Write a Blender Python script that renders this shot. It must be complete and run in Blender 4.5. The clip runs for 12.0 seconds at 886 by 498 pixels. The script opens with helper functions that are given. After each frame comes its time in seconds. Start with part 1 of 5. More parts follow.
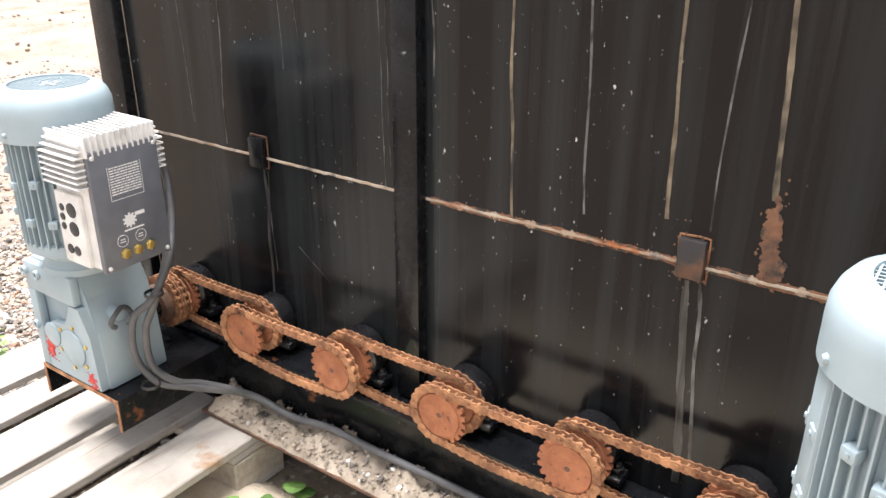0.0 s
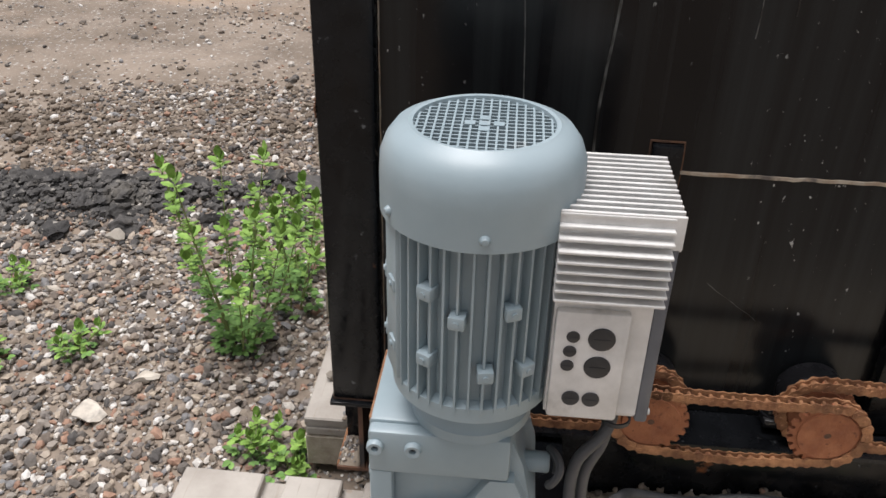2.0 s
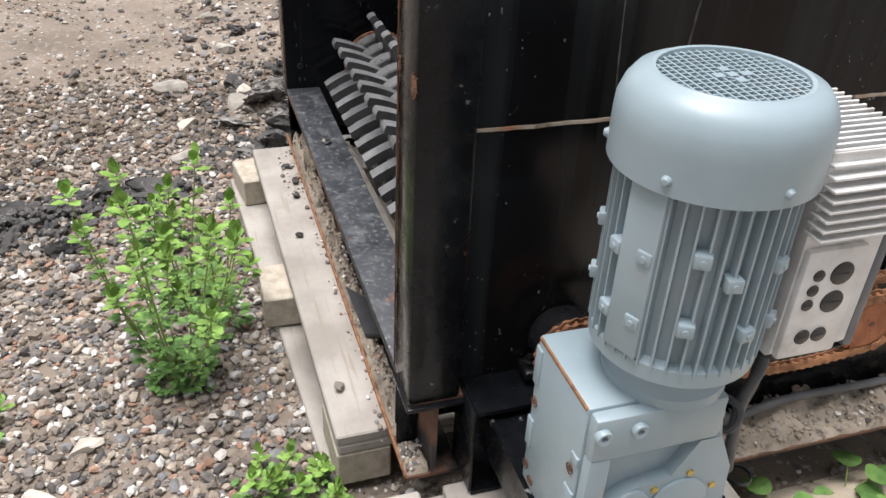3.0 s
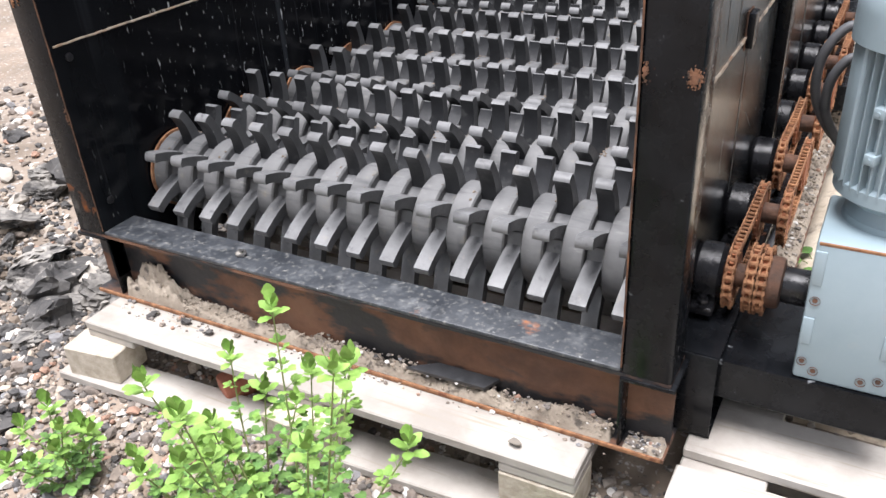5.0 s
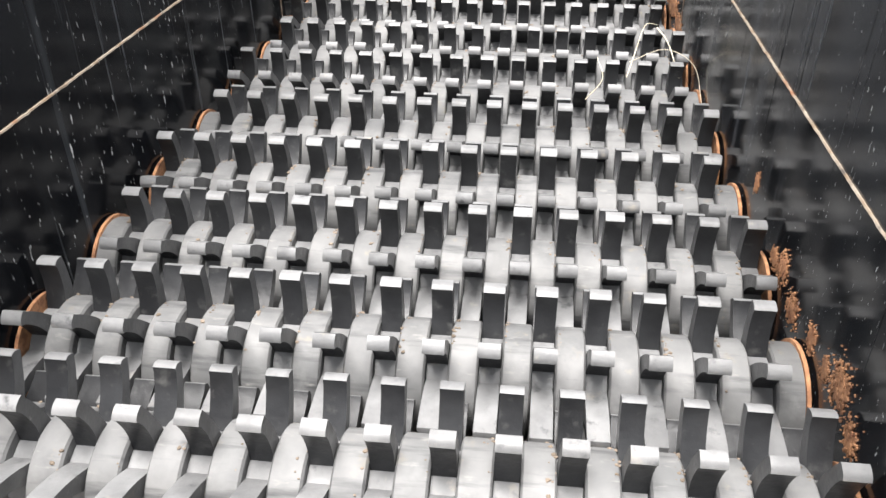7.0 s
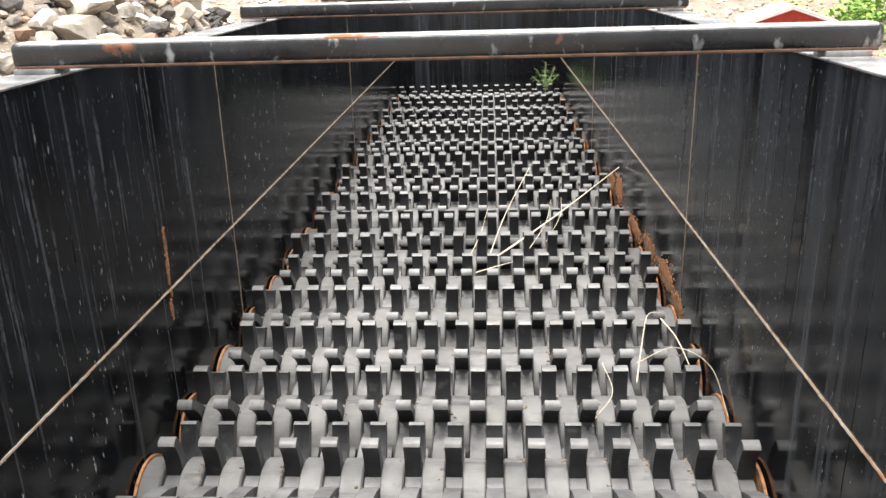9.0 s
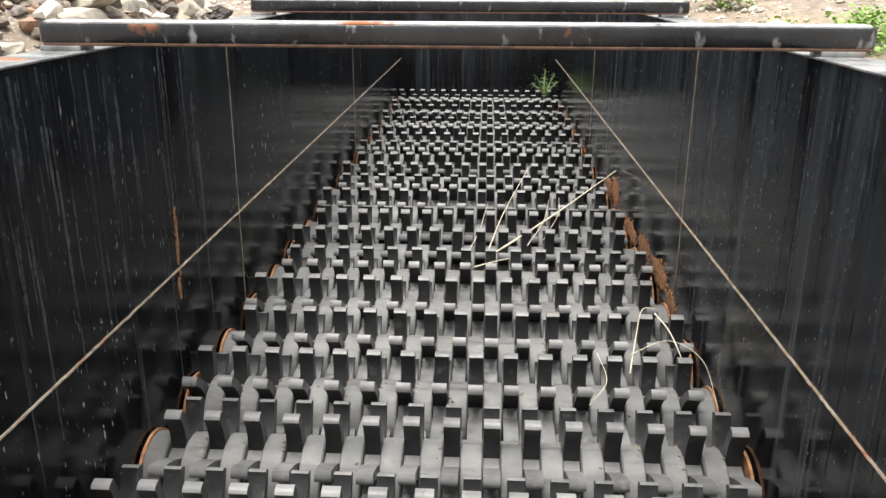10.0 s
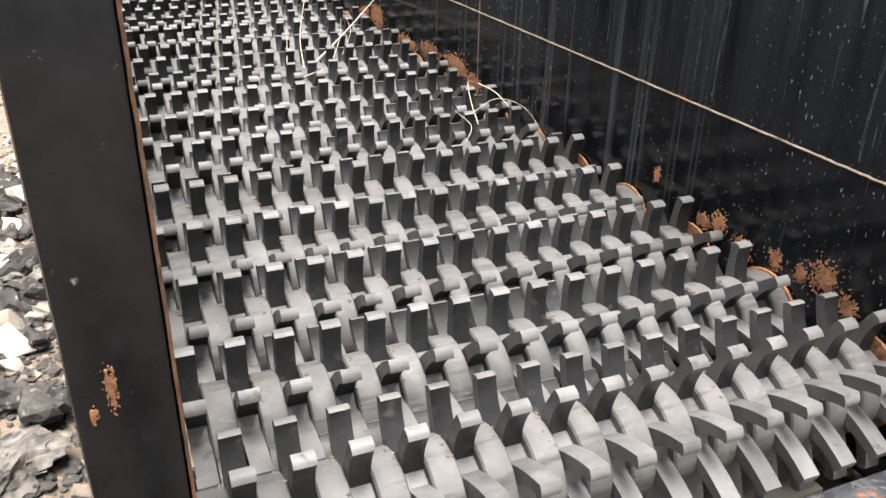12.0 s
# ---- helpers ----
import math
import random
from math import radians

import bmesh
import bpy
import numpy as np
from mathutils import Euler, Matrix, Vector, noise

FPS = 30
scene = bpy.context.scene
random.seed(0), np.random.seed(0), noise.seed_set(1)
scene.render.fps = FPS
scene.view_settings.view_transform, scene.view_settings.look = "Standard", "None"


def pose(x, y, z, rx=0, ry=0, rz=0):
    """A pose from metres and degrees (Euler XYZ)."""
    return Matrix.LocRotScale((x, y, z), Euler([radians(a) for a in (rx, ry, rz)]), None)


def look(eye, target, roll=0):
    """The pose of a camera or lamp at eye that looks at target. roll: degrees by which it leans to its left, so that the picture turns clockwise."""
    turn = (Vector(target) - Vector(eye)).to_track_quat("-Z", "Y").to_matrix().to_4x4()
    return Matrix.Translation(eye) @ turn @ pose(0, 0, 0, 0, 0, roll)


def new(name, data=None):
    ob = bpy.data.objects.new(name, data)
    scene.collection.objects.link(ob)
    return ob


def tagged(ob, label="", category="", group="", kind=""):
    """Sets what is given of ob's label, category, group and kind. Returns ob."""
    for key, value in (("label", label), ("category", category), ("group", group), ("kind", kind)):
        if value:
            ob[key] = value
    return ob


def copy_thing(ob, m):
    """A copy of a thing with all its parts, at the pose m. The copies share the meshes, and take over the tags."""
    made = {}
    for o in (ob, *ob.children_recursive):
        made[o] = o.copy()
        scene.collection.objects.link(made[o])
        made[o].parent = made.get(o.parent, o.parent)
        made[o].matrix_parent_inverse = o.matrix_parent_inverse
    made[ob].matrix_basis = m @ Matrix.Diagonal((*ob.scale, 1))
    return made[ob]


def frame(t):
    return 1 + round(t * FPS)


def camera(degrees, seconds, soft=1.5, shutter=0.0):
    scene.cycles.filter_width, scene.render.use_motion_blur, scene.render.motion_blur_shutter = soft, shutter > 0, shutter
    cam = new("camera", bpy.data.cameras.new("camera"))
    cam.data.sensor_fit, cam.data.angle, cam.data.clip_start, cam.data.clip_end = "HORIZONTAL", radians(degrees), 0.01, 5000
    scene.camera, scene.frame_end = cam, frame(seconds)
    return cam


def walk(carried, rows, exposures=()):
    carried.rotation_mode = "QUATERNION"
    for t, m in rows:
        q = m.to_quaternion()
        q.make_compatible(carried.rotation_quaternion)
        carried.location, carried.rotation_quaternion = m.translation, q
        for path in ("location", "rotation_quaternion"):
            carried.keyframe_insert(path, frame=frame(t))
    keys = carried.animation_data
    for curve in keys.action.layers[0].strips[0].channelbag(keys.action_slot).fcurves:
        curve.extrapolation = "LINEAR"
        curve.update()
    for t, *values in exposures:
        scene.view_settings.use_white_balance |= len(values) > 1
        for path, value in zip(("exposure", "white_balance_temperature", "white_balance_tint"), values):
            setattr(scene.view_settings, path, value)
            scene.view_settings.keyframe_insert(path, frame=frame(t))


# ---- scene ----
cam = camera(56.8, 12.0)
PATH = [
    (0, (2.413, 1.743, 1.272), (0.915, 0.692, 0.465), 0.2),
    (0.5, (2.398, 1.298, 1.273), (0.819, 0.443, 0.392), 1.6),
    (1, (2.389, 0.923, 1.272), (0.748, 0.301, 0.313), 2.9),
    (1.5, (2.359, 0.585, 1.255), (0.698, 0.08, 0.262), 1.7),
    (2, (2.363, 0.269, 1.245), (0.648, 0.126, 0.226), 1.4),
    (2.5, (2.281, -0.006, 1.238), (0.588, 0.135, 0.178), 1.2),
    (3, (2.22, -0.262, 1.201), (0.619, 0.279, 0.132), 2.8),
    (3.2, (2.233, -0.383, 1.22), (0.685, 0.309, 0.161), 2.9),
    (4.8, (1.625, -1.052, 1.211), (0.692, 0.42, 0.229), -3.3),
    (5, (1.527, -1.067, 1.193), (0.653, 0.431, 0.197), -3.8),
    (5.5, (1.257, -1.023, 1.221), (0.512, 0.534, 0.21), -5.6),
    (5.7, (1.15, -0.984, 1.235), (0.535, 0.619, 0.209), -4.5),
    (6, (1.010, -0.932, 1.243), (0.552, 0.722, 0.221), -3.6),
    (6.5, (0.858, -0.746, 1.269), (0.594, 0.927, 0.206), -1.7),
    (6.7, (0.832, -0.633, 1.27), (0.6, 1.033, 0.188), -1.0),
    (8.3, (0.686, -0.141, 1.364), (0.625, 1.667, 0.509), 0.3),
    (8.5, (0.69, -0.12, 1.382), (0.61, 1.72, 0.601), -0.5),
    (9, (0.711, -0.097, 1.416), (0.592, 1.79, 0.763), -1.7),
    (9.5, (0.714, -0.104, 1.421), (0.59, 1.799, 0.817), -1.2),
    (10, (0.689, -0.162, 1.391), (0.59, 1.732, 0.756), 0.2),
    (10.3, (0.636, -0.264, 1.371), (0.587, 1.61, 0.676), -0.3),
    (10.5, (0.584, -0.364, 1.356), (0.587, 1.497, 0.624), -0.5),
    (11, (0.424, -0.54, 1.313), (0.566, 1.257, 0.448), 0.7),
    (11.2, (0.364, -0.580, 1.298), (0.562, 1.192, 0.399), 0.4),
    (11.5, (0.189, -0.552, 1.278), (0.571, 1.177, 0.347), 2.0),
    (12, (-0.02, -0.622, 1.282), (0.684, 1.026, 0.394), 1.2),
]
EXPOSURES = [(0, 1.9, 6550, 13), (0.5, 2.1, 6550, 13), (1, 1.9, 6550, 12), (1.5, 1.2, 6450, 11), (2, 0.35, 6500, 13), (2.5, 0.43, 6400, 12), (3.0, 0.68, 6400, 12), (3.2, 0.7, 6400, 12),
    (4.8, 1.35, 6250, 14), (5.5, 1.35, 6150, 12), (6.5, 1.95, 6450, 10), (8.5, 2.04, 6700, 11), (9, 1.65, 6750, 9), (9.5, 1.3, 6750, 8), (10, 1.35, 6750, 8), (10.5, 1.53, 6750, 8), (11, 2.0, 6850, 12), (11.5, 2.1, 6850, 12), (12, 1.75, 6850, 12)]
walk(cam, [(t, look(eye, target, roll)) for t, eye, target, roll in PATH], EXPOSURES)

# ---- world and light: a bright overcast day ----
world = bpy.data.worlds.new("sky")
scene.world = world
world.use_nodes = True
wn, wl = world.node_tree.nodes, world.node_tree.links
sky = wn.new("ShaderNodeTexSky")
sky.sky_type, sky.sun_disc = "NISHITA", False
sky.sun_elevation, sky.sun_rotation = radians(81), radians(195)
sky.air_density, sky.dust_density, sky.ozone_density = 1.0, 6.0, 1.0
pale = wn.new("ShaderNodeMix")
pale.data_type = "RGBA"
pale.inputs[0].default_value = 0.55
hue = wn.new("ShaderNodeHueSaturation")
hue.inputs["Saturation"].default_value = 0.35
wl.new(sky.outputs[0], hue.inputs["Color"])
wl.new(hue.outputs[0], pale.inputs[6])
pale.inputs[7].default_value = (7.0, 7.2, 7.5, 1)
wl.new(pale.outputs[2], wn["Background"].inputs[0])
wn["Background"].inputs[1].default_value = 0.066
sun = new("sun", bpy.data.lights.new("sun", "SUN"))
sun.data.energy, sun.data.angle, sun.data.color = 3.2, radians(40), (1, 0.975, 0.955)
az, el = radians(195), radians(81)
sun.matrix_world = look((0, 0, 0), (-math.sin(az) * math.cos(el), -math.cos(az) * math.cos(el), -math.sin(el)))


# ---- materials ----
def ramp(nt, fac, stops, interp="LINEAR"):
    n = nt.nodes.new("ShaderNodeValToRGB")
    n.color_ramp.interpolation = interp
    e = n.color_ramp.elements
    while len(e) < len(stops):
        e.new(0.5)
    for k, (p, c) in zip(e, stops):
        k.position, k.color = p, (*c, 1) if len(c) == 3 else c
    nt.links.new(fac, n.inputs[0])
    return n.outputs[0]


def tex(nt, scale, detail=4, stretch=(1, 1, 1), kind="noise", rough=0.6, offset=0.0):
    co = nt.nodes.new("ShaderNodeNewGeometry")
    m = nt.nodes.new("ShaderNodeMapping")
    m.inputs["Scale"].default_value = stretch
    m.inputs["Location"].default_value = (offset, offset * 1.7, offset * 0.6)
    nt.links.new(co.outputs["Position"], m.inputs[0])
    if kind == "noise":
        n = nt.nodes.new("ShaderNodeTexNoise")
        n.inputs["Detail"].default_value, n.inputs["Roughness"].default_value = detail, rough
    else:
        n = nt.nodes.new("ShaderNodeTexVoronoi")
        n.feature = kind
    n.inputs["Scale"].default_value = scale
    nt.links.new(m.outputs[0], n.inputs["Vector"])
    return n.outputs[0]


def blend(nt, fac, a, b, mode="MIX"):
    n = nt.nodes.new("ShaderNodeMix")
    n.data_type, n.blend_type = "RGBA", mode
    for k, v in ((0, fac), (6, a), (7, b)):
        if isinstance(v, (int, float)):
            n.inputs[k].default_value = v
        elif isinstance(v, tuple):
            n.inputs[k].default_value = (*v, 1)
        else:
            nt.links.new(v, n.inputs[k])
    return n.outputs[2]


def surface(name, a, b, scale=8, rough=0.5, metal=0.0, bump=0.2, bump_scale=60, layers=(), vary=0.0, island=0.0, palette=(), rough_var=0.12, spec=0.5, detail=5, top_haze=None):
    """Two colours mixed by noise. layers: (colour, scale, stretch, low, high, rough): patches where a noise is between low and high.
    vary, island: how far the brightness differs from object to object, or from piece to piece."""
    m = bpy.data.materials.new(name)
    m.use_nodes = True
    nt = m.node_tree
    bs = nt.nodes["Principled BSDF"]
    bs.inputs["Metallic"].default_value = metal
    bs.inputs["Specular IOR Level"].default_value = spec
    col = blend(nt, ramp(nt, tex(nt, scale, detail), [(0.35, (0, 0, 0)), (0.65, (1, 1, 1))]), a, b)
    ro = ramp(nt, tex(nt, scale * 2.3, 4, offset=3.1), [(0.3, (max(0, rough - rough_var),) * 3), (0.7, (min(1, rough + rough_var),) * 3)])
    if vary or island:
        if vary:
            info = nt.nodes.new("ShaderNodeObjectInfo").outputs["Random"]
        else:
            info = nt.nodes.new("ShaderNodeNewGeometry").outputs["Random Per Island"]
        k = vary or island
        col = blend(nt, 1.0, col, ramp(nt, info, [(0, (1 - k,) * 3), (1, (1 + k,) * 3)]), "MULTIPLY")
    if palette:
        pick = nt.nodes.new("ShaderNodeNewGeometry").outputs["Random Per Island"]
        stops = [(i / len(palette), c) for i, c in enumerate(palette)]
        col = blend(nt, 1.0, ramp(nt, pick, stops, "CONSTANT"), ramp(nt, tex(nt, scale, detail), [(0.3, (0.72,) * 3), (0.7, (1.25,) * 3)]), "MULTIPLY")
    for i, (c, s, st, lo, hi, r, *mask) in enumerate(layers):
        fac = ramp(nt, tex(nt, s, 5, st, offset=7.3 * (i + 1)), [(lo, (0, 0, 0)), (hi, (1, 1, 1))])
        if mask:
            fac = blend(nt, 1.0, fac, ramp(nt, tex(nt, mask[0], 3, (1, 1, 0.45), offset=2.9 * (i + 1)), [(mask[1], (0, 0, 0)), (mask[2], (1, 1, 1))]), "MULTIPLY")
        col = blend(nt, fac, col, c)
        ro = blend(nt, fac, ro, (r, r, r))
    if top_haze:
        # pale haze put into the colour towards the top edge, in broad soft runs: (colour, z where it ends, z where it
        # is full, rough)
        c, z0, z1, r = top_haze
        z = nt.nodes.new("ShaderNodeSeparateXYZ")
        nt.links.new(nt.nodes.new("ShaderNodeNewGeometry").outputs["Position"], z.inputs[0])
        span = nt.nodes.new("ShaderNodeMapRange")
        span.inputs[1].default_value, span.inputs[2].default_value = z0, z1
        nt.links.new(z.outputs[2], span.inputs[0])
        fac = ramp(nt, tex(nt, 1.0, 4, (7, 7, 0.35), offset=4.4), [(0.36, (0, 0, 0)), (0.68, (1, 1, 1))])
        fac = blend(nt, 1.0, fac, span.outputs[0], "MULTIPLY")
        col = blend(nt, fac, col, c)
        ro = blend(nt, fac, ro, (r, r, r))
    nt.links.new(col, bs.inputs["Base Color"])
    nt.links.new(ro, bs.inputs["Roughness"])
    if bump:
        bp = nt.nodes.new("ShaderNodeBump")
        bp.inputs["Strength"].default_value, bp.inputs["Distance"].default_value = bump, 0.004
        nt.links.new(tex(nt, bump_scale, 6, offset=1.3), bp.inputs["Height"])
        nt.links.new(bp.outputs[0], bs.inputs["Normal"])
    return m


RUST, DUST = (0.30, 0.105, 0.035), (0.30, 0.27, 0.22)
black_paint = surface("black_paint", (0.0035, 0.0038, 0.005), (0.007, 0.0075, 0.009), 3, 0.13, spec=0.32, bump=0.03, bump_scale=5, layers=[
    ((0.020, 0.025, 0.031), 1.0, (10, 10, 0.30), 0.44, 0.74, 0.24, 0.9, 0.36, 0.62),
    ((0.090, 0.100, 0.114), 1.0, (26, 26, 0.55), 0.55, 0.76, 0.36, 1.1, 0.42, 0.60),
    ((0.17, 0.18, 0.195), 1.0, (46, 46, 0.9), 0.60, 0.80, 0.45, 1.5, 0.45, 0.60),
    ((0.24, 0.25, 0.26), 1.0, (90, 90, 6), 0.66, 0.76, 0.5, 2.1, 0.48, 0.62),
    ((0.36, 0.37, 0.37), 1.0, (150, 150, 60), 0.65, 0.70, 0.6, 1.6, 0.44, 0.58)], rough_var=0.04, top_haze=((0.052, 0.060, 0.071), 0.66, 1.25, 0.34))
clean_paint = surface("clean_paint", (0.003, 0.0033, 0.0042), (0.006, 0.0064, 0.0078), 3, 0.13, spec=0.17, bump=0.03, bump_scale=5, layers=[
    ((0.012, 0.015, 0.018), 1.0, (10, 10, 0.30), 0.44, 0.74, 0.24, 0.9, 0.36, 0.62),
    ((0.080, 0.089, 0.10), 1.0, (26, 26, 0.55), 0.56, 0.78, 0.36, 1.1, 0.42, 0.60),
    ((0.15, 0.16, 0.172), 1.0, (46, 46, 0.9), 0.62, 0.82, 0.45, 1.5, 0.46, 0.62),
    ((0.50, 0.51, 0.51), 1.0, (120, 120, 34), 0.65, 0.70, 0.6, 1.6, 0.44, 0.58)], rough_var=0.04, top_haze=((0.022, 0.025, 0.030), 0.74, 1.25, 0.30))
outer_paint = surface("outer_paint", (0.004, 0.004, 0.005), (0.007, 0.007, 0.0075), 2, 0.18, spec=0.25, bump=0.03, bump_scale=5, layers=[
    ((0.022, 0.026, 0.028), 1.0, (12, 12, 0.35), 0.46, 0.74, 0.30),
    ((0.060, 0.064, 0.066), 1.0, (28, 28, 0.6), 0.58, 0.78, 0.38, 1.2, 0.44, 0.62),
    ((0.50, 0.51, 0.50), 1.0, (105, 105, 66), 0.675, 0.71, 0.6, 2.2, 0.46, 0.60)], rough_var=0.05)
frame_paint = surface("frame_paint", (0.004, 0.0045, 0.0055), (0.010, 0.011, 0.013), 14, 0.24, spec=0.22, bump=0.06, bump_scale=40, layers=[
    (RUST, 7, (1, 1, 1), 0.68, 0.74, 0.85),
    ((0.20, 0.21, 0.22), 40, (1, 1, 1), 0.68, 0.74, 0.6)])
beam_paint = surface("beam_paint", (0.02, 0.023, 0.028), (0.05, 0.055, 0.062), 12, 0.42, bump=0.2, bump_scale=50, layers=[
    ((0.11, 0.115, 0.12), 24, (1, 1, 1), 0.50, 0.74, 0.6),
    ((0.19, 0.185, 0.17), 90, (1, 1, 1), 0.55, 0.78, 0.7),
    ((0.42, 0.43, 0.43), 1.0, (60, 130, 100), 0.70, 0.75, 0.7),
    (RUST, 9, (1, 1, 1), 0.66, 0.74, 0.9)])
web_rust = surface("rusty_web", (0.09, 0.045, 0.028), (0.19, 0.095, 0.055), 9, 0.8, bump=0.4, bump_scale=70, layers=[
    ((0.018, 0.018, 0.02), 7, (0.7, 1, 1.6), 0.46, 0.54, 0.5)])
rust = surface("rust", (0.19, 0.085, 0.042), (0.43, 0.215, 0.105), 40, 0.88, metal=0.0, bump=0.6, bump_scale=160, layers=[
    ((0.14, 0.05, 0.025), 55, (1, 1, 1), 0.56, 0.70, 0.9)], vary=0.25)
rust_disc = surface("rust_disc", (0.24, 0.085, 0.04), (0.36, 0.14, 0.065), 30, 0.85, bump=0.5, bump_scale=120, layers=[
    ((0.12, 0.045, 0.025), 70, (1, 1, 1), 0.6, 0.7, 0.9)])
# pale tops: scuffed paint plus the sky's reflection put into the colour
worn_glare_top = surface("worn_glare_top", (0.10, 0.105, 0.11), (0.30, 0.30, 0.30), 14, 0.26, bump=0.2, bump_scale=60, layers=[(RUST, 9, (1, 1, 1), 0.62, 0.70, 0.8)])
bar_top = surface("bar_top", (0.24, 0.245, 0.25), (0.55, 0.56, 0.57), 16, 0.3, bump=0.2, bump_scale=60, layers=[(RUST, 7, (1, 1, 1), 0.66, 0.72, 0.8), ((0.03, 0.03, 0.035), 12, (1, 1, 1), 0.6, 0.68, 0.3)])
bar_paint = surface("bar_paint", (0.012, 0.013, 0.015), (0.03, 0.032, 0.036), 10, 0.24, bump=0.15, bump_scale=40, layers=[
    (RUST, 6, (1, 1, 1), 0.66, 0.72, 0.85), ((0.30, 0.31, 0.32), 1.0, (26, 26, 14), 0.60, 0.70, 0.5)])
dark_rust = surface("dark_rust", (0.06, 0.035, 0.025), (0.15, 0.075, 0.045), 35, 0.8, bump=0.5, bump_scale=140)
seam_rust = surface("seam_rust", (0.03, 0.02, 0.015), (0.17, 0.08, 0.042), 18, 0.85, bump=0.5, bump_scale=120)
weld_bead = surface("weld_bead", (0.27, 0.19, 0.125), (0.40, 0.35, 0.285), 30, 0.7, bump=0.6, bump_scale=120, layers=[
    (RUST, 12, (1, 1, 1), 0.58, 0.72, 0.9), ((0.12, 0.10, 0.085), 20, (1, 1, 1), 0.55, 0.66, 0.8)])
rubber = surface("star_rubber", (0.050, 0.051, 0.053), (0.085, 0.086, 0.088), 11, 0.42, spec=0.4, bump=0.22, bump_scale=90, layers=[
    ((0.20, 0.185, 0.16), 22, (1, 1, 1), 0.64, 0.82, 0.85),
    ((0.12, 0.122, 0.125), 6, (1, 1, 1), 0.50, 0.78, 0.46), ((0.24, 0.235, 0.225), 80, (1, 1, 1), 0.66, 0.76, 0.75)], vary=0.15)
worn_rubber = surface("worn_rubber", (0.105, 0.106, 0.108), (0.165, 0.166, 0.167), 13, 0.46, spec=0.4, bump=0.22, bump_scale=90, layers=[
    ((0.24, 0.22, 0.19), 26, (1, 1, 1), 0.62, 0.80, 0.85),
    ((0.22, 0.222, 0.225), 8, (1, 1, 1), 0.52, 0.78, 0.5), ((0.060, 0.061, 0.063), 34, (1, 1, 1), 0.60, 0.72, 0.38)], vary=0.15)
# rubber of the trailing flanks, its black deepened by their shade
black_shaded_rubber = surface("black_shaded_rubber", (0.014, 0.0145, 0.016), (0.028, 0.029, 0.031), 14, 0.40, spec=0.3, bump=0.2, bump_scale=90, layers=[
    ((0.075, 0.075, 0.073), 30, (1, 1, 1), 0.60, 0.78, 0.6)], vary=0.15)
drum_steel = surface("drum_rubber", (0.105, 0.106, 0.107), (0.150, 0.150, 0.149), 12, 0.58, spec=0.35, metal=0.0, bump=0.15, bump_scale=60, layers=[
    ((0.21, 0.19, 0.15), 25, (1, 1, 1), 0.62, 0.8, 0.85),
    ((0.055, 0.056, 0.058), 40, (0.12, 1, 1), 0.54, 0.70, 0.5), ((0.16, 0.16, 0.16), 14, (1, 1, 1), 0.56, 0.72, 0.6), ((0.20, 0.198, 0.19), 75, (0.3, 1, 1), 0.62, 0.74, 0.7)], vary=0.08)
blue_grey = surface("blue_grey_paint", (0.265, 0.34, 0.375), (0.315, 0.39, 0.425), 6, 0.42, bump=0.05, bump_scale=90, layers=[
    ((0.34, 0.36, 0.36), 14, (1, 1, 1), 0.62, 0.8, 0.6), ((0.20, 0.16, 0.11), 30, (1, 1, 1), 0.735, 0.77, 0.8)])
alu = surface("cast_aluminium", (0.58, 0.575, 0.56), (0.72, 0.715, 0.70), 25, 0.5, metal=0.0, bump=0.15, bump_scale=200, layers=[
    ((0.42, 0.41, 0.39), 12, (1, 1, 1), 0.60, 0.75, 0.7)])
lid_grey = surface("lid_grey", (0.105, 0.115, 0.135), (0.13, 0.14, 0.16), 20, 0.45, bump=0.08, bump_scale=200)
dark_plastic = surface("dark_plastic", (0.018, 0.019, 0.021), (0.03, 0.031, 0.034), 30, 0.45, bump=0.1, bump_scale=80)
brass = surface("brass", (0.50, 0.36, 0.10), (0.60, 0.45, 0.16), 30, 0.4, metal=0.8, bump=0.1, bump_scale=90)
white_print = surface("white_print", (0.68, 0.69, 0.70), (0.74, 0.75, 0.76), 40, 0.6, bump=0)
red_paint = surface("red_paint", (0.50, 0.03, 0.025), (0.60, 0.05, 0.04), 20, 0.5, bump=0.1)
cable_grey = surface("cable_sheath", (0.06, 0.062, 0.066), (0.10, 0.10, 0.105), 18, 0.55, bump=0.15, bump_scale=70)
bearing_black = surface("bearing_black", (0.006, 0.006, 0.007), (0.013, 0.013, 0.015), 12, 0.27, bump=0.25, bump_scale=60, layers=[
    ((0.20, 0.18, 0.15), 30, (1, 1, 1), 0.70, 0.80, 0.8)])
old_wood = surface("weathered_wood", (0.29, 0.262, 0.23), (0.43, 0.40, 0.36), 6, 0.85, bump=0.5, bump_scale=60, layers=[
    ((0.28, 0.24, 0.19), 1.0, (4, 70, 70), 0.58, 0.72, 0.9),
    ((0.30, 0.17, 0.08), 5, (1, 1, 1), 0.68, 0.76, 0.9)], vary=0.12)
block_wood = surface("pressed_wood_block", (0.36, 0.31, 0.24), (0.50, 0.45, 0.37), 40, 0.9, bump=0.7, bump_scale=110, vary=0.12)
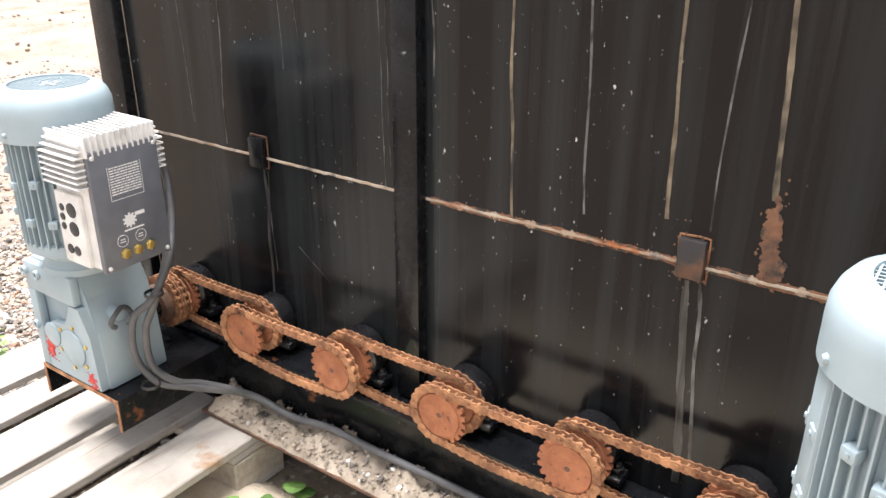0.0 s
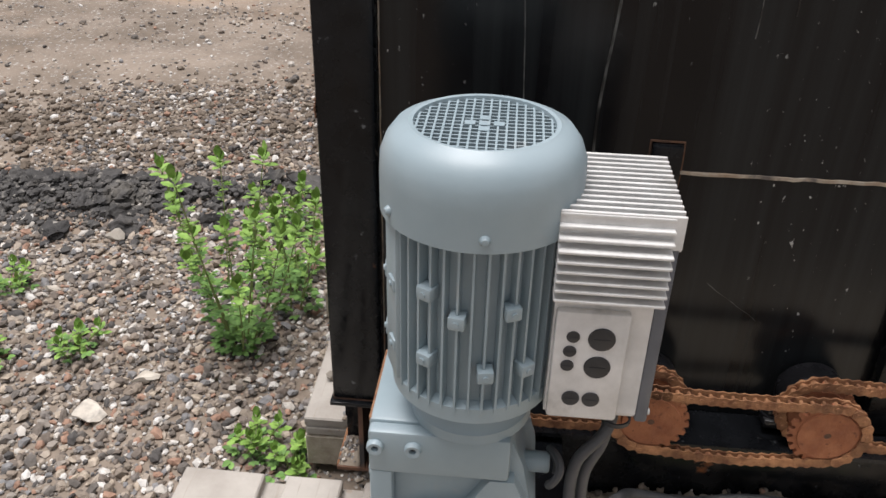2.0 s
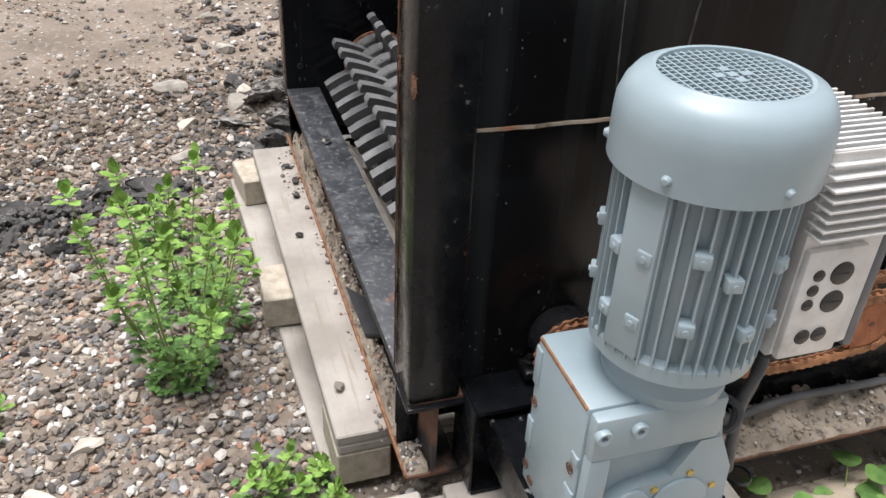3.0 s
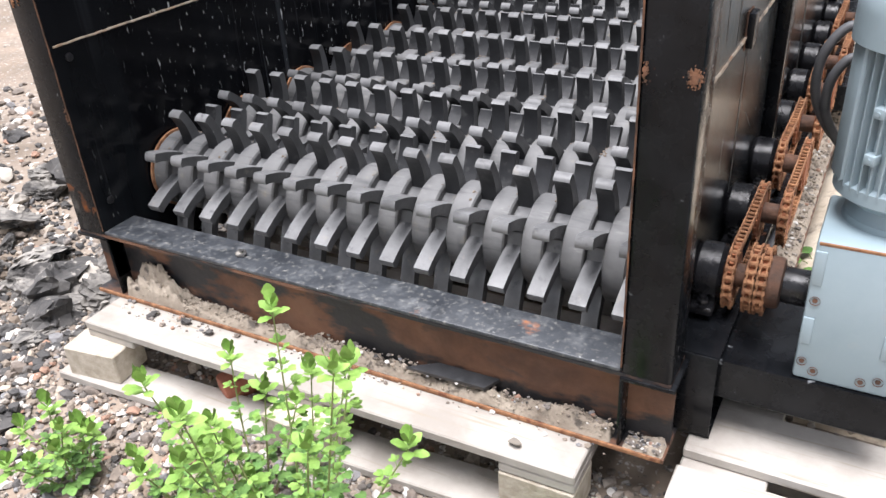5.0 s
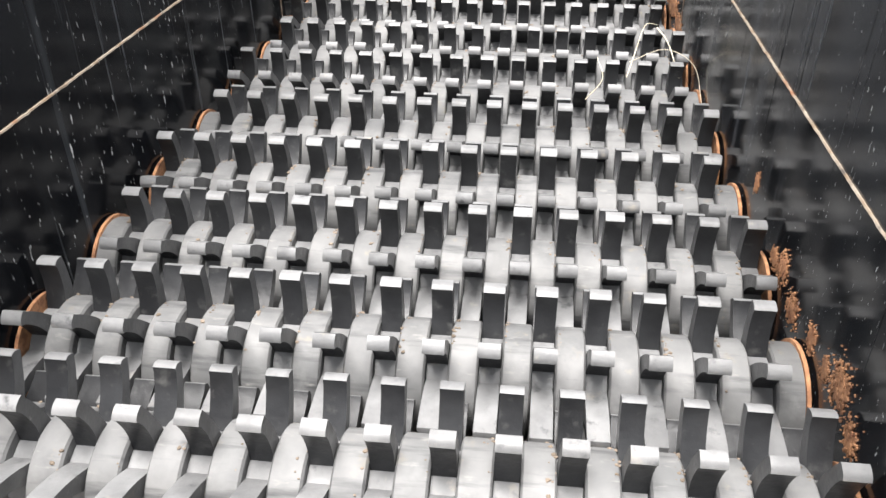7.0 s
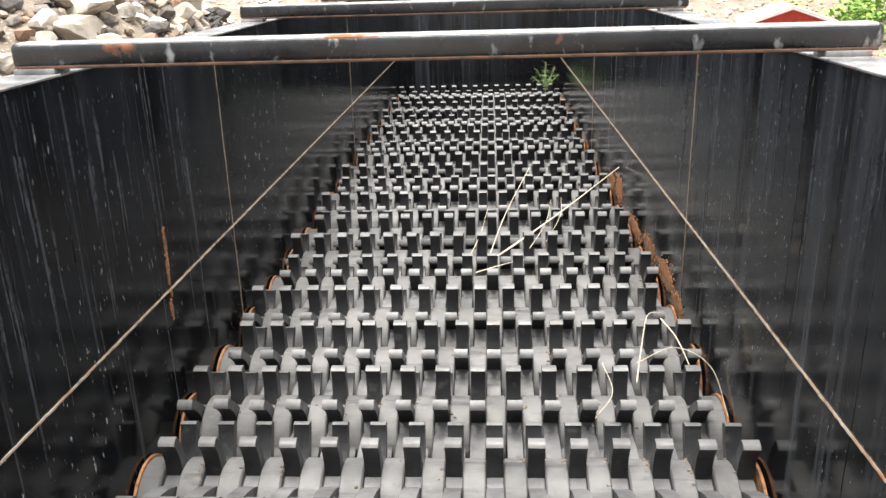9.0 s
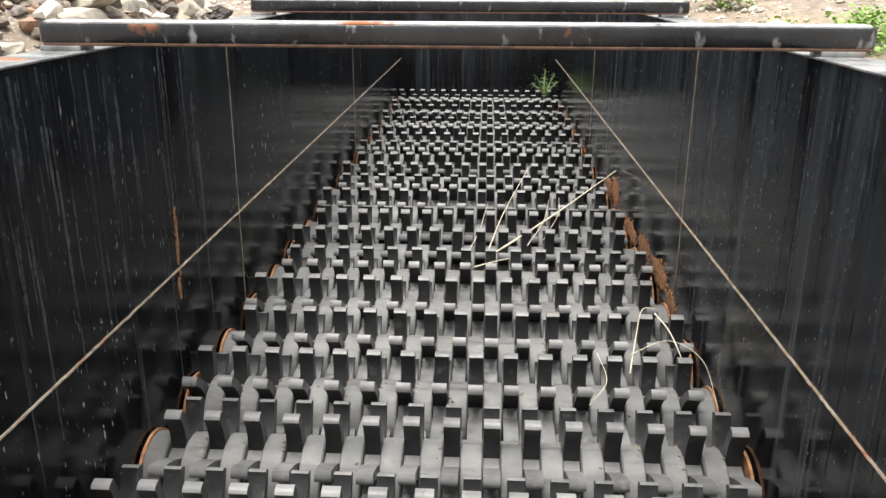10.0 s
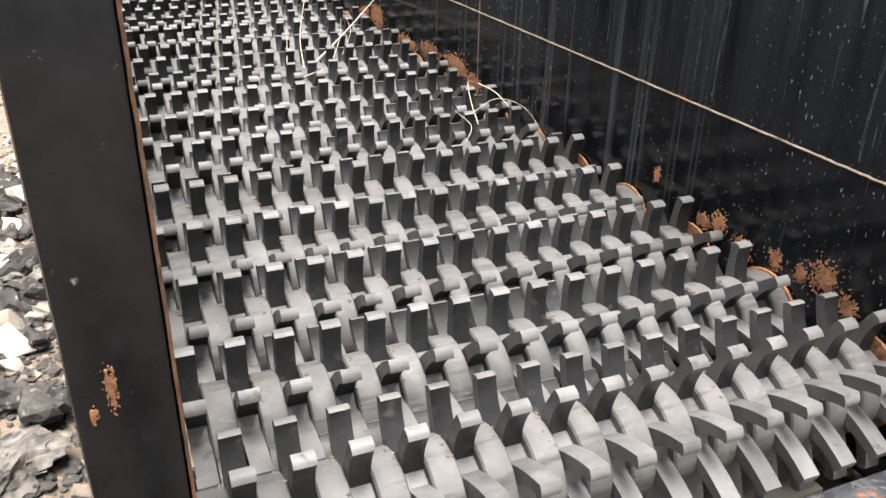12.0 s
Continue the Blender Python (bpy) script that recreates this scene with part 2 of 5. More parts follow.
gravel_mat = surface("gravel_ground", (0.145, 0.114, 0.086), (0.27, 0.22, 0.175), 2.2, 0.95, bump=1.0, bump_scale=55, layers=[
    ((0.40, 0.385, 0.36), 48, (1, 1, 1), 0.58, 0.66, 0.9),
    ((0.09, 0.085, 0.08), 36, (1, 1, 1), 0.60, 0.68, 0.9),
    ((0.33, 0.24, 0.17), 0.8, (1, 1, 1), 0.52, 0.72, 0.95)], detail=8)
stone_mat = surface("gravel_stone", (0.3, 0.27, 0.24), (0.4, 0.37, 0.33), 60, 0.88, bump=0.5, bump_scale=120,
    palette=[(0.25, 0.205, 0.165), (0.13, 0.115, 0.102), (0.35, 0.295, 0.24), (0.195, 0.172, 0.155), (0.50, 0.465, 0.42), (0.165, 0.135, 0.112), (0.31, 0.19, 0.135), (0.08, 0.074, 0.070), (0.29, 0.255, 0.22), (0.40, 0.335, 0.265), (0.21, 0.205, 0.205), (0.15, 0.125, 0.105), (0.60, 0.575, 0.54), (0.23, 0.19, 0.15)])
pale_mat = surface("pale_stone", (0.5, 0.47, 0.42), (0.6, 0.56, 0.5), 9, 0.9, bump=0.5, bump_scale=30,
    palette=[(0.60, 0.55, 0.46), (0.48, 0.44, 0.37), (0.70, 0.66, 0.58), (0.40, 0.37, 0.33), (0.64, 0.60, 0.52), (0.54, 0.47, 0.37)])
boulder_mat = surface("broken_stone", (0.30, 0.265, 0.22), (0.52, 0.48, 0.42), 5, 0.9, bump=0.9, bump_scale=22, layers=[
    ((0.15, 0.14, 0.13), 7, (1, 1, 1), 0.55, 0.68, 0.95)], vary=0.4)
pale_rock = surface("pale_rock", (0.40, 0.355, 0.29), (0.62, 0.575, 0.50), 5, 0.9, bump=0.8, bump_scale=25, layers=[((0.25, 0.22, 0.19), 6, (1, 1, 1), 0.6, 0.7, 0.95)], vary=0.2)
asphalt_mat = surface("broken_asphalt", (0.035, 0.034, 0.034), (0.085, 0.08, 0.075), 14, 0.9, bump=1.0, bump_scale=60, layers=[
    ((0.30, 0.28, 0.25), 40, (1, 1, 1), 0.60, 0.68, 0.9), ((0.22, 0.20, 0.17), 4, (1, 1, 1), 0.60, 0.80, 0.95)], vary=0.35)
crust_mat = surface("crusted_asphalt", (0.09, 0.085, 0.08), (0.30, 0.28, 0.25), 24, 0.92, bump=1.0, bump_scale=45, layers=[((0.045, 0.042, 0.04), 9, (1, 1, 1), 0.54, 0.62, 0.95)], vary=0.25)
soil_mat = surface("caked_dirt", (0.23, 0.19, 0.148), (0.38, 0.325, 0.258), 14, 0.95, bump=1.0, bump_scale=70, layers=[
    ((0.10, 0.085, 0.07), 30, (1, 1, 1), 0.55, 0.66, 0.95)])
ridge_mat = surface("ridge_soil", (0.10, 0.078, 0.058), (0.22, 0.175, 0.135), 16, 0.95, bump=0.9, bump_scale=80, layers=[((0.36, 0.32, 0.27), 40, (1, 1, 1), 0.64, 0.70, 0.9)])
sand_mat = surface("sandy_soil", (0.50, 0.42, 0.32), (0.66, 0.575, 0.455), 9, 0.95, bump=0.8, bump_scale=90, layers=[((0.26, 0.21, 0.16), 14, (1, 1, 1), 0.54, 0.68, 0.95)])
leaf_mat = surface("leaf", (0.09, 0.185, 0.05), (0.16, 0.29, 0.075), 30, 0.6, bump=0.2, island=0.35, spec=0.25)
tip_mat = surface("young_leaf", (0.155, 0.28, 0.055), (0.24, 0.385, 0.09), 30, 0.6, bump=0.2, island=0.25, spec=0.25)
stem_mat = surface("stem", (0.17, 0.26, 0.075), (0.27, 0.27, 0.11), 40, 0.6, bump=0.1)
needle_mat = surface("needle", (0.05, 0.11, 0.03), (0.10, 0.18, 0.05), 40, 0.55, bump=0, island=0.3)
twig_mat = surface("dry_grass", (0.50, 0.44, 0.33), (0.66, 0.60, 0.48), 30, 0.8, bump=0.2)
shrub_mat = surface("shrub_leaf", (0.16, 0.30, 0.05), (0.28, 0.44, 0.09), 3, 0.6, bump=0.2, island=0.3)
hut_red = surface("red_boards", (0.36, 0.035, 0.025), (0.44, 0.05, 0.035), 4, 0.75, bump=0.3, bump_scale=20)
hut_white = surface("white_boards", (0.74, 0.73, 0.71), (0.82, 0.81, 0.79), 4, 0.7, bump=0.1)
roof_mat = surface("pale_roofing", (0.50, 0.48, 0.46), (0.62, 0.60, 0.57), 5, 0.85, bump=0.3)


# ---- mesh helpers ----
def add_box(bm, x0, x1, y0, y1, z0, z1, bevel=0.0, seg=2, m=None):
    b = bmesh.new()
    bmesh.ops.create_cube(b, size=1)
    bmesh.ops.scale(b, vec=(x1 - x0, y1 - y0, z1 - z0), verts=b.verts)
    if bevel:
        bmesh.ops.bevel(b, geom=list(b.edges), offset=bevel, segments=seg, affect="EDGES", profile=0.5)
    bmesh.ops.translate(b, vec=((x0 + x1) / 2, (y0 + y1) / 2, (z0 + z1) / 2), verts=b.verts)
    join(bm, b, m)


def join(bm, b, m=None):
    if m is not None:
        b.transform(m)
    me = bpy.data.meshes.new("piece")
    b.to_mesh(me)
    b.free()
    bm.from_mesh(me)
    bpy.data.meshes.remove(me)


def axis_turn(axis):
    return {"x": Matrix.Rotation(radians(90), 4, "Y"), "y": Matrix.Rotation(radians(-90), 4, "X"), "z": Matrix()}[axis]


def add_cyl(bm, centre, axis, r, h, seg=24, bevel=0.0, r2=None):
    """A solid cylinder about centre, h long."""
    b = bmesh.new()
    bmesh.ops.create_cone(b, cap_ends=True, segments=seg, radius1=r, radius2=r if r2 is None else r2, depth=h)
    if bevel:
        rims = [e for e in b.edges if abs(e.verts[0].co.z - e.verts[1].co.z) < 1e-6]
        bmesh.ops.bevel(b, geom=rims, offset=bevel, segments=2, affect="EDGES", profile=0.5)
    join(bm, b, Matrix.Translation(centre) @ axis_turn(axis))


def add_lathe(bm, profile, centre, axis="z", seg=32):
    """profile: (radius, height) rows, turned about the axis."""
    m = Matrix.Translation(centre) @ axis_turn(axis)
    rings = []
    for r, z in profile:
        if r < 1e-6:
            rings.append([bm.verts.new(m @ Vector((0, 0, z)))])
        else:
            rings.append([bm.verts.new(m @ Vector((r * math.cos(2 * math.pi * k / seg), r * math.sin(2 * math.pi * k / seg), z))) for k in range(seg)])
    for p, q in zip(rings, rings[1:]):
        for k in range(seg):
            j = (k + 1) % seg
            f = [p[k % len(p)], p[j % len(p)], q[j % len(q)], q[k % len(q)]]
            f = [v for i, v in enumerate(f) if v not in f[:i]]
            if len(f) > 2:
                bm.faces.new(f)


def add_prism(bm, outline, axis, a, b):
    """outline: (u, v) rows in the plane across the axis (x: y, z; y: x, z; z: x, y), pushed from a to b."""
    at = {"x": lambda u, v, w: (w, u, v), "y": lambda u, v, w: (u, w, v), "z": lambda u, v, w: (u, v, w)}[axis]
    p = [bm.verts.new(at(u, v, a)) for u, v in outline]
    q = [bm.verts.new(at(u, v, b)) for u, v in outline]
    bm.faces.new(p), bm.faces.new(q[::-1])
    for k in range(len(p)):
        j = (k + 1) % len(p)
        bm.faces.new((p[k], q[k], q[j], p[j]))


def add_tube(bm, points, r, seg=8, r_end=None):
    pts = [Vector(p) for p in points]
    rings = []
    for i, p in enumerate(pts):
        d = (pts[min(i + 1, len(pts) - 1)] - pts[max(i - 1, 0)]).normalized()
        side = d.orthogonal().normalized() if i == 0 else (side - d * side.dot(d)).normalized()
        up = d.cross(side)
        rr = r if r_end is None else r + (r_end - r) * i / (len(pts) - 1)
        rings.append([bm.verts.new(p + rr * (side * math.cos(2 * math.pi * k / seg) + up * math.sin(2 * math.pi * k / seg))) for k in range(seg)])
    for a, b in zip(rings, rings[1:]):
        for k in range(seg):
            bm.faces.new((a[k], a[(k + 1) % seg], b[(k + 1) % seg], b[k]))
    bm.faces.new(rings[0][::-1]), bm.faces.new(rings[-1])


def add_flakes(bm, axis, at, u, v, w, h, n, size, seed, out=1):
    """A ragged patch made of small flat flakes round (u, v), in the plane across the axis."""
    r = random.Random(seed)
    for i in range(n):
        cu, cv = u + r.gauss(0, 0.27) * w, v + r.gauss(0, 0.27) * h
        far = math.hypot((cu - u) / w, (cv - v) / h)
        s = size * r.uniform(0.35, 1.0) * max(0.25, 1.15 - 1.3 * far)
        k = r.randint(5, 8)
        t = r.uniform(0, 6.28)
        pts = [(cu + s * r.uniform(0.6, 1.2) * math.cos(t + 6.283 * j / k), cv + s * r.uniform(0.7, 1.6) * math.sin(t + 6.283 * j / k)) for j in range(k)]
        add_prism(bm, pts, axis, at - out * 0.0006, at + out * (0.0004 + 0.0018 * i / n))


def smooth_path(points, n=6):
    """A rounder line through the points (Catmull-Rom)."""
    p = [Vector(q) for q in points]
    p = [2 * p[0] - p[1]] + p + [2 * p[-1] - p[-2]]
    out = []
    for i in range(1, len(p) - 2):
        for k in range(n):
            t = k / n
            out.append(0.5 * (2 * p[i] + (p[i + 1] - p[i - 1]) * t + (2 * p[i - 1] - 5 * p[i] + 4 * p[i + 1] - p[i + 2]) * t * t
                              + (3 * p[i] - p[i - 1] - 3 * p[i + 1] + p[i + 2]) * t ** 3))
    return out + [p[-2]]


def finish(name, bm, material, smooth=35):
    bmesh.ops.recalc_face_normals(bm, faces=bm.faces)
    me = bpy.data.meshes.new(name)
    bm.to_mesh(me)
    bm.free()
    me.materials.append(material)
    if smooth:
        me.shade_smooth()
        me.set_sharp_from_angle(angle=radians(smooth))
    return me


def part(name, bm, material, parent=None, label="", smooth=35):
    ob = new(name, bm if isinstance(bm, bpy.types.Mesh) else finish(name, bm, material, smooth))
    ob.parent = parent
    return tagged(ob, label)


def thing(name, at, label, category, group=""):
    ob = new(name)
    ob.location = at
    return tagged(ob, label, category, group)


def box_part(name, dims, material, parent, label="", bevel=0.003):
    bm = bmesh.new()
    add_box(bm, *dims, bevel=bevel)
    return part(name, bm, material, parent, label)


# ---- the ground ----
def rise(x, y):
    """The lie of the land: flat round the machine, banks and a slope beyond."""
    z = 0.0
    d = math.hypot(x - 0.6, y - 3)
    z += 0.10 * min(max(0.0, d - 28), 94)
    z -= 1.75 * math.exp(-(((x - 9) / 6.0) ** 2 + ((y - 22) / 8.0) ** 2))
    z += 1.6 * math.exp(-(((x + 3.3) / 1.55) ** 2 + ((y - 7.6) / 3.2) ** 2))
    z += 0.07 * math.exp(-(((x - 0.08) / 0.16) ** 2 + ((y + 1.15) / 0.40) ** 2))
    z += 0.16 * math.exp(-(((x + 1.1) / 0.55) ** 2 + ((y - 0.9) / 1.6) ** 2))
    n = noise.fractal(Vector((x * 0.7, y * 0.7, 0.3)), 1.0, 2.0, 5)
    inside = -0.25 < x < 2.6 and -0.3 < y < 6.8
    return z + n * (0.012 if inside else 0.03 + 0.004 * min(d, 60))


def grid_lines(near, step, far):
    out = list(np.arange(-near, near + step / 2, step))
    s, v = step, near
    while v < far:
        s *= 1.35
        v += s
        out = [-v] + out + [v]
    return out


def build_ground():
    xs, ys = grid_lines(4.0, 0.06, 1500), grid_lines(4.0, 0.06, 1500)
    verts = [(x + 0.6, y + 0.5, rise(x + 0.6, y + 0.5)) for y in ys for x in xs]
    n = len(xs)
    faces = [(j * n + i, j * n + i + 1, (j + 1) * n + i + 1, (j + 1) * n + i) for j in range(len(ys) - 1) for i in range(n - 1)]
    me = bpy.data.meshes.new("ground")
    me.from_pydata(verts, [], faces)
    me.materials.append(gravel_mat)
    me.shade_smooth()
    tagged(new("ground", me), "brown-grey gravel ground of an open yard", "ground", kind="structure")


build_ground()

# ---- the star screen machine ----
W, L, TOP, LOW = 1.229, 6.50, 1.265, 0.20
OUT = 1.288
PITCH, FIRST, AXIS_Z, ROLLERS = 0.2590, 0.262, 0.385, 24
machine = thing("star_screen", (W / 2, L / 2, 0.144), "long black steel star screen with grey star rollers on pallets", "screening machine")
BASE = machine.matrix_basis.inverted()


def on_machine(ob):
    ob.matrix_parent_inverse = Matrix.Translation(-machine.location)
    return ob


def mpart(name, bm, material, label="", smooth=35):
    return on_machine(part(name, bm, material, machine, label, smooth))


def mbox(name, dims, material, label="", bevel=0.003):
    bm = bmesh.new()
    add_box(bm, *dims, bevel=bevel)
    return mpart(name, bm, material, label)


for side in (0, 1):
    def sx(a, b):
        """A stretch across the machine, mirrored for the far side."""
        return (a, b) if side else (W - b, W - a)

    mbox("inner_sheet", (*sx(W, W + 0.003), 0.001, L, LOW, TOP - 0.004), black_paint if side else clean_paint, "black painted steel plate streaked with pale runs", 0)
    mbox("outer_sheet", (*sx(OUT - 0.004, OUT), 0.084, L, 0.328, TOP - 0.004), outer_paint, "glossy black steel plate with chalky drip marks", 0)
    mbox("pillar", (*sx(W + 0.003, W + 0.086), 0, 0.084, 0.312, TOP - 0.004), frame_paint, "black square steel post with chipped paint", 0.006)
    mbox("top_rail", (*sx(W - 0.004, W + 0.086), 0, L, TOP - 0.004, TOP), worn_glare_top, "pale worn top edge of the wall, sky glare painted in", 0.001)
    for k in range(1, 6):
        y = 0.862 + 1.30 * (k - 1)
        bm = bmesh.new()
        add_box(bm, *sx(OUT, OUT + 0.028), y, y + 0.055, 0.33, TOP - 0.005, bevel=0.004)
        mpart("stiffener", bm, frame_paint)

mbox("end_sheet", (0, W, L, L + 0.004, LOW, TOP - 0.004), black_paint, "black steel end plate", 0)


def add_ibeam(bm, axis, a, b, centre, z0, z1, width, t=0.008):
    """An I-beam along the axis from a to b."""
    c, h = centre, width / 2
    pts = [(c - h, z0), (c + h, z0), (c + h, z0 + t), (c + 0.004, z0 + t), (c + 0.004, z1 - t), (c + h, z1 - t), (c + h, z1), (c - h, z1),
           (c - h, z1 - t), (c - 0.004, z1 - t), (c - 0.004, z0 + t), (c - h, z0 + t)]
    add_prism(bm, pts, axis, a, b)


bm = bmesh.new()
add_ibeam(bm, "x", -0.085, W + 0.085, 0.046, 0.146, 0.318, 0.092, 0.007)
mpart("front_beam", bm, web_rust, "rusty steel I-beam with flaking black paint", 0)
mbox("flange_lip", (-0.08, W + 0.08, -0.002, 0.003, 0.1455, 0.1545), rust, "rusty lower flange edge", 0.001)
mbox("beam_cap", (0.0, W, 0.0, 0.092, 0.318, 0.327), beam_paint, "scuffed blue-black top flange", 0.003)
for side in (0, 1):
    x = W if side else -0.006
    mbox("stiffener_plate", (x, x + 0.006, 0.003, 0.041, 0.153, 0.318), frame_paint)
    bm = bmesh.new()
    add_ibeam(bm, "y", 0.094, L, 1.325 if side else W - 1.325, 0.146, 0.326, 0.09)
    mpart("side_beam", bm, frame_paint, "dirty black I-beam under the bearings", 0)
    c = 1.325 if side else W - 1.325
    mbox("end_plate", (c - 0.044, c + 0.044, 0.089, 0.0935, 0.155, 0.325), frame_paint, "", 0.001)
    mbox("pillar_foot", (*((W + 0.001, W + 0.094) if side else (-0.094, -0.001)), -0.004, 0.09, 0.304, 0.312), frame_paint, "", 0.002)

# crossbars over the open top
for k in range(4):
    y = 1.24 + 1.31 * k
    bm = bmesh.new()
    add_box(bm, -0.078, W + 0.092, y, y + 0.045, TOP + 0.009, TOP + 0.05, bevel=0.010, seg=3)
    bar = mpart("crossbar", bm, bar_paint, "black square steel tube with rusty underside")
    # pale strip on the tube: wear and the sky's glare painted as colour
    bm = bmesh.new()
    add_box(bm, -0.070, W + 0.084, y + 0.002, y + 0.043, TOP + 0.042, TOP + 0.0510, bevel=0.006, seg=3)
    on_machine(part("worn_strip", bm, bar_top, machine, "pale worn top of the tube, sky glare painted in"))
    mbox("rusty_underside", (-0.070, W + 0.084, y - 0.0008, y + 0.03, TOP + 0.0085, TOP + 0.0135), dark_rust, "", 0.001)
    for x in (-0.075, W + 0.004):
        mbox("bar_pad", (x, x + 0.07, y - 0.004, y + 0.05, TOP, TOP + 0.009), worn_glare_top, "", 0.001)

# weld seams: a bead at one height along each plate
WELD_Z = 0.757


def bead(name, points, r, material=weld_bead):
    pts = []
    for a, b in zip(points, points[1:]):
        a, b = Vector(a), Vector(b)
        n = max(2, int((b - a).length / 0.012))
        pts += [a.lerp(b, i / n) for i in range(n)]
    pts.append(Vector(points[-1]))
    pts = [p + Vector(noise.noise_vector(p * 60)) * r * 0.5 for p in pts]
    bm = bmesh.new()
    add_tube(bm, pts, r, 5)
    return mpart(name, bm, material)


for x in (0.001, W - 0.001):
    bead("weld_seam", [(x, 0.01, WELD_Z), (x, L, WELD_Z)], 0.0026)
    for y in (2.02, 4.1):
        bead("weld_seam", [(x, y, 0.40), (x, y, TOP - 0.01)], 0.0014)
for y0, y1 in ((0.086, 0.862), (0.917, 2.16)):
    bead("weld_seam", [(OUT, y0, WELD_Z), (OUT, y1, WELD_Z)], 0.0035)
bead("weld_seam", [(OUT + 0.0005, 0.0862, 0.33), (OUT + 0.0005, 0.0862, TOP - 0.01)], 0.0013)
for x in (-0.001, W + 0.002):
    bead("weld_seam", [(x, -0.001, 0.33), (x, -0.001, TOP - 0.01)], 0.0017, seam_rust)

# ---- rollers ----
STAR_R, DRUM_R, STARS = 0.166, 0.092, 15
STEP = W / 15.25


def star_mesh():
    """Eight curved fingers on one hub, 33 mm wide, about the x axis."""
    bm = bmesh.new()
    w, hub, pts = 0.0165, 0.074, []
    for k in range(8):
        base = radians(45 * k)
        back, front = [], []
        for i in range(7):
            t = i / 6
            r = hub + (STAR_R - hub) * t
            a = base - radians(19) + radians(19) * t ** 0.78
            back.append((r, a - (0.004 * (1 - t) ** 2) / r))
            if i < 6:
                front.append((r, a + (0.0215 + 0.008 * (1 - t) ** 3) / r))
        for r, d in ((0.1580, 0.0200), (0.1620, 0.0170), (0.1645, 0.0125), (0.1658, 0.0065)):
            front.append((r, base + d / r))
        pts += back + front[::-1] + [(hub, base + radians(d)) for d in (1, 9)]
    add_prism(bm, [(r * math.cos(a), r * math.sin(a)) for r, a in pts], "x", -w, w)
    sharp = [e for e in bm.edges if len(e.link_faces) == 2 and e.calc_face_angle(0) > 0.9 and (e.verts[0].co.yz.length + e.verts[1].co.yz.length) / 2 > 0.1]
    bmesh.ops.bevel(bm, geom=sharp, offset=0.002, segments=2, affect="EDGES")
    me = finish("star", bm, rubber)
    # leading flank and tip rubbed grey; the black trailing flank has shade painted in
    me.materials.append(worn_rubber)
    me.materials.append(black_shaded_rubber)
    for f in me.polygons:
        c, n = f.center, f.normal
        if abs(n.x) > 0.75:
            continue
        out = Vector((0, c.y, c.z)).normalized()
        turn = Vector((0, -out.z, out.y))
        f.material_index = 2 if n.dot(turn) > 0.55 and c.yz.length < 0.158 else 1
    return me


def drum_mesh(width):
    bm = bmesh.new()
    h = width / 2
    add_lathe(bm, [(0, -h), (DRUM_R - 0.004, -h), (DRUM_R, -h + 0.003), (DRUM_R, h - 0.003), (DRUM_R - 0.004, h), (0, h)], (0, 0, 0), "x", 40)
    return finish("drum", bm, drum_steel)


star_me, drum_me, half_me = star_mesh(), drum_mesh(STEP - 0.035), drum_mesh(STEP * 0.5)
bm = bmesh.new()
add_lathe(bm, [(0.05, -0.003), (0.098, -0.003), (0.098, 0.003), (0.05, 0.003)], (0, 0, 0), "x", 40)
ring_me = finish("end_ring", bm, rust)
bm = bmesh.new()
add_cyl(bm, (0, 0, 0), "x", 0.04, W - 0.02, 20)
tube_me = finish("shaft", bm, drum_steel)

PHASE = [98, 76, 84, 89, 95, 76, 78, 83, 70, 92, 101, 80, 74, 88, 96, 72, 85, 99, 77, 90, 82, 94, 71, 87]


def build_roller(k):
    y = FIRST + PITCH * k
    roller = on_machine(part("roller", tube_me, None, machine, "grey roller with fifteen rubber stars between smooth drums"))
    roller.location = (W / 2, y, AXIS_Z)
    odd = k % 2
    for i in range(STARS):
        a = -W / 2 + STEP * (i + (0.40 if odd else 0.85))
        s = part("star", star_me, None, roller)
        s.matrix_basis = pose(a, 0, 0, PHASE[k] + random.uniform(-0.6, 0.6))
        d = part("drum", drum_me, None, roller)
        b = a + STEP / 2 * (1 if odd else -1)
        d.matrix_basis = pose(b, 0, 0, random.uniform(0, 360))
    for x in (-W / 2 + 0.008, W / 2 - 0.008):
        part("end_ring", ring_me, None, roller, "rusty end ring").location = (x, 0, 0)


for k in range(ROLLERS):
    build_roller(k)


# ---- bearings, sprockets and chains on the drive side ----
def bearing_mesh():
    bm = bmesh.new()
    add_box(bm, -0.020, 0.020, -0.066, 0.066, -0.058, -0.042, bevel=0.004)
    add_prism(bm, [(-0.040, -0.045), (0.040, -0.045), (0.036, 0.0), (-0.036, 0.0)], "x", -0.018, 0.018)
    add_lathe(bm, [(0.024, -0.026), (0.045, -0.026), (0.052, -0.018), (0.052, 0.018), (0.045, 0.026), (0.024, 0.026)], (0, 0, 0), "x", 28)
    return finish("bearing_block", bm, bearing_black)


def bolt_mesh():
    bm = bmesh.new()
    add_cyl(bm, (0, 0, 0.002), "z", 0.014, 0.004, 16)
    add_cyl(bm, (0, 0, 0.009), "z", 0.011, 0.010, 6, 0.001)
    add_cyl(bm, (0, 0, 0.017), "z", 0.006, 0.008, 10)
    return finish("bolt", bm, bearing_black)


TEETH = 21
LINK = PITCH / 16
CHAIN_R = LINK / (2 * math.sin(math.pi / TEETH))


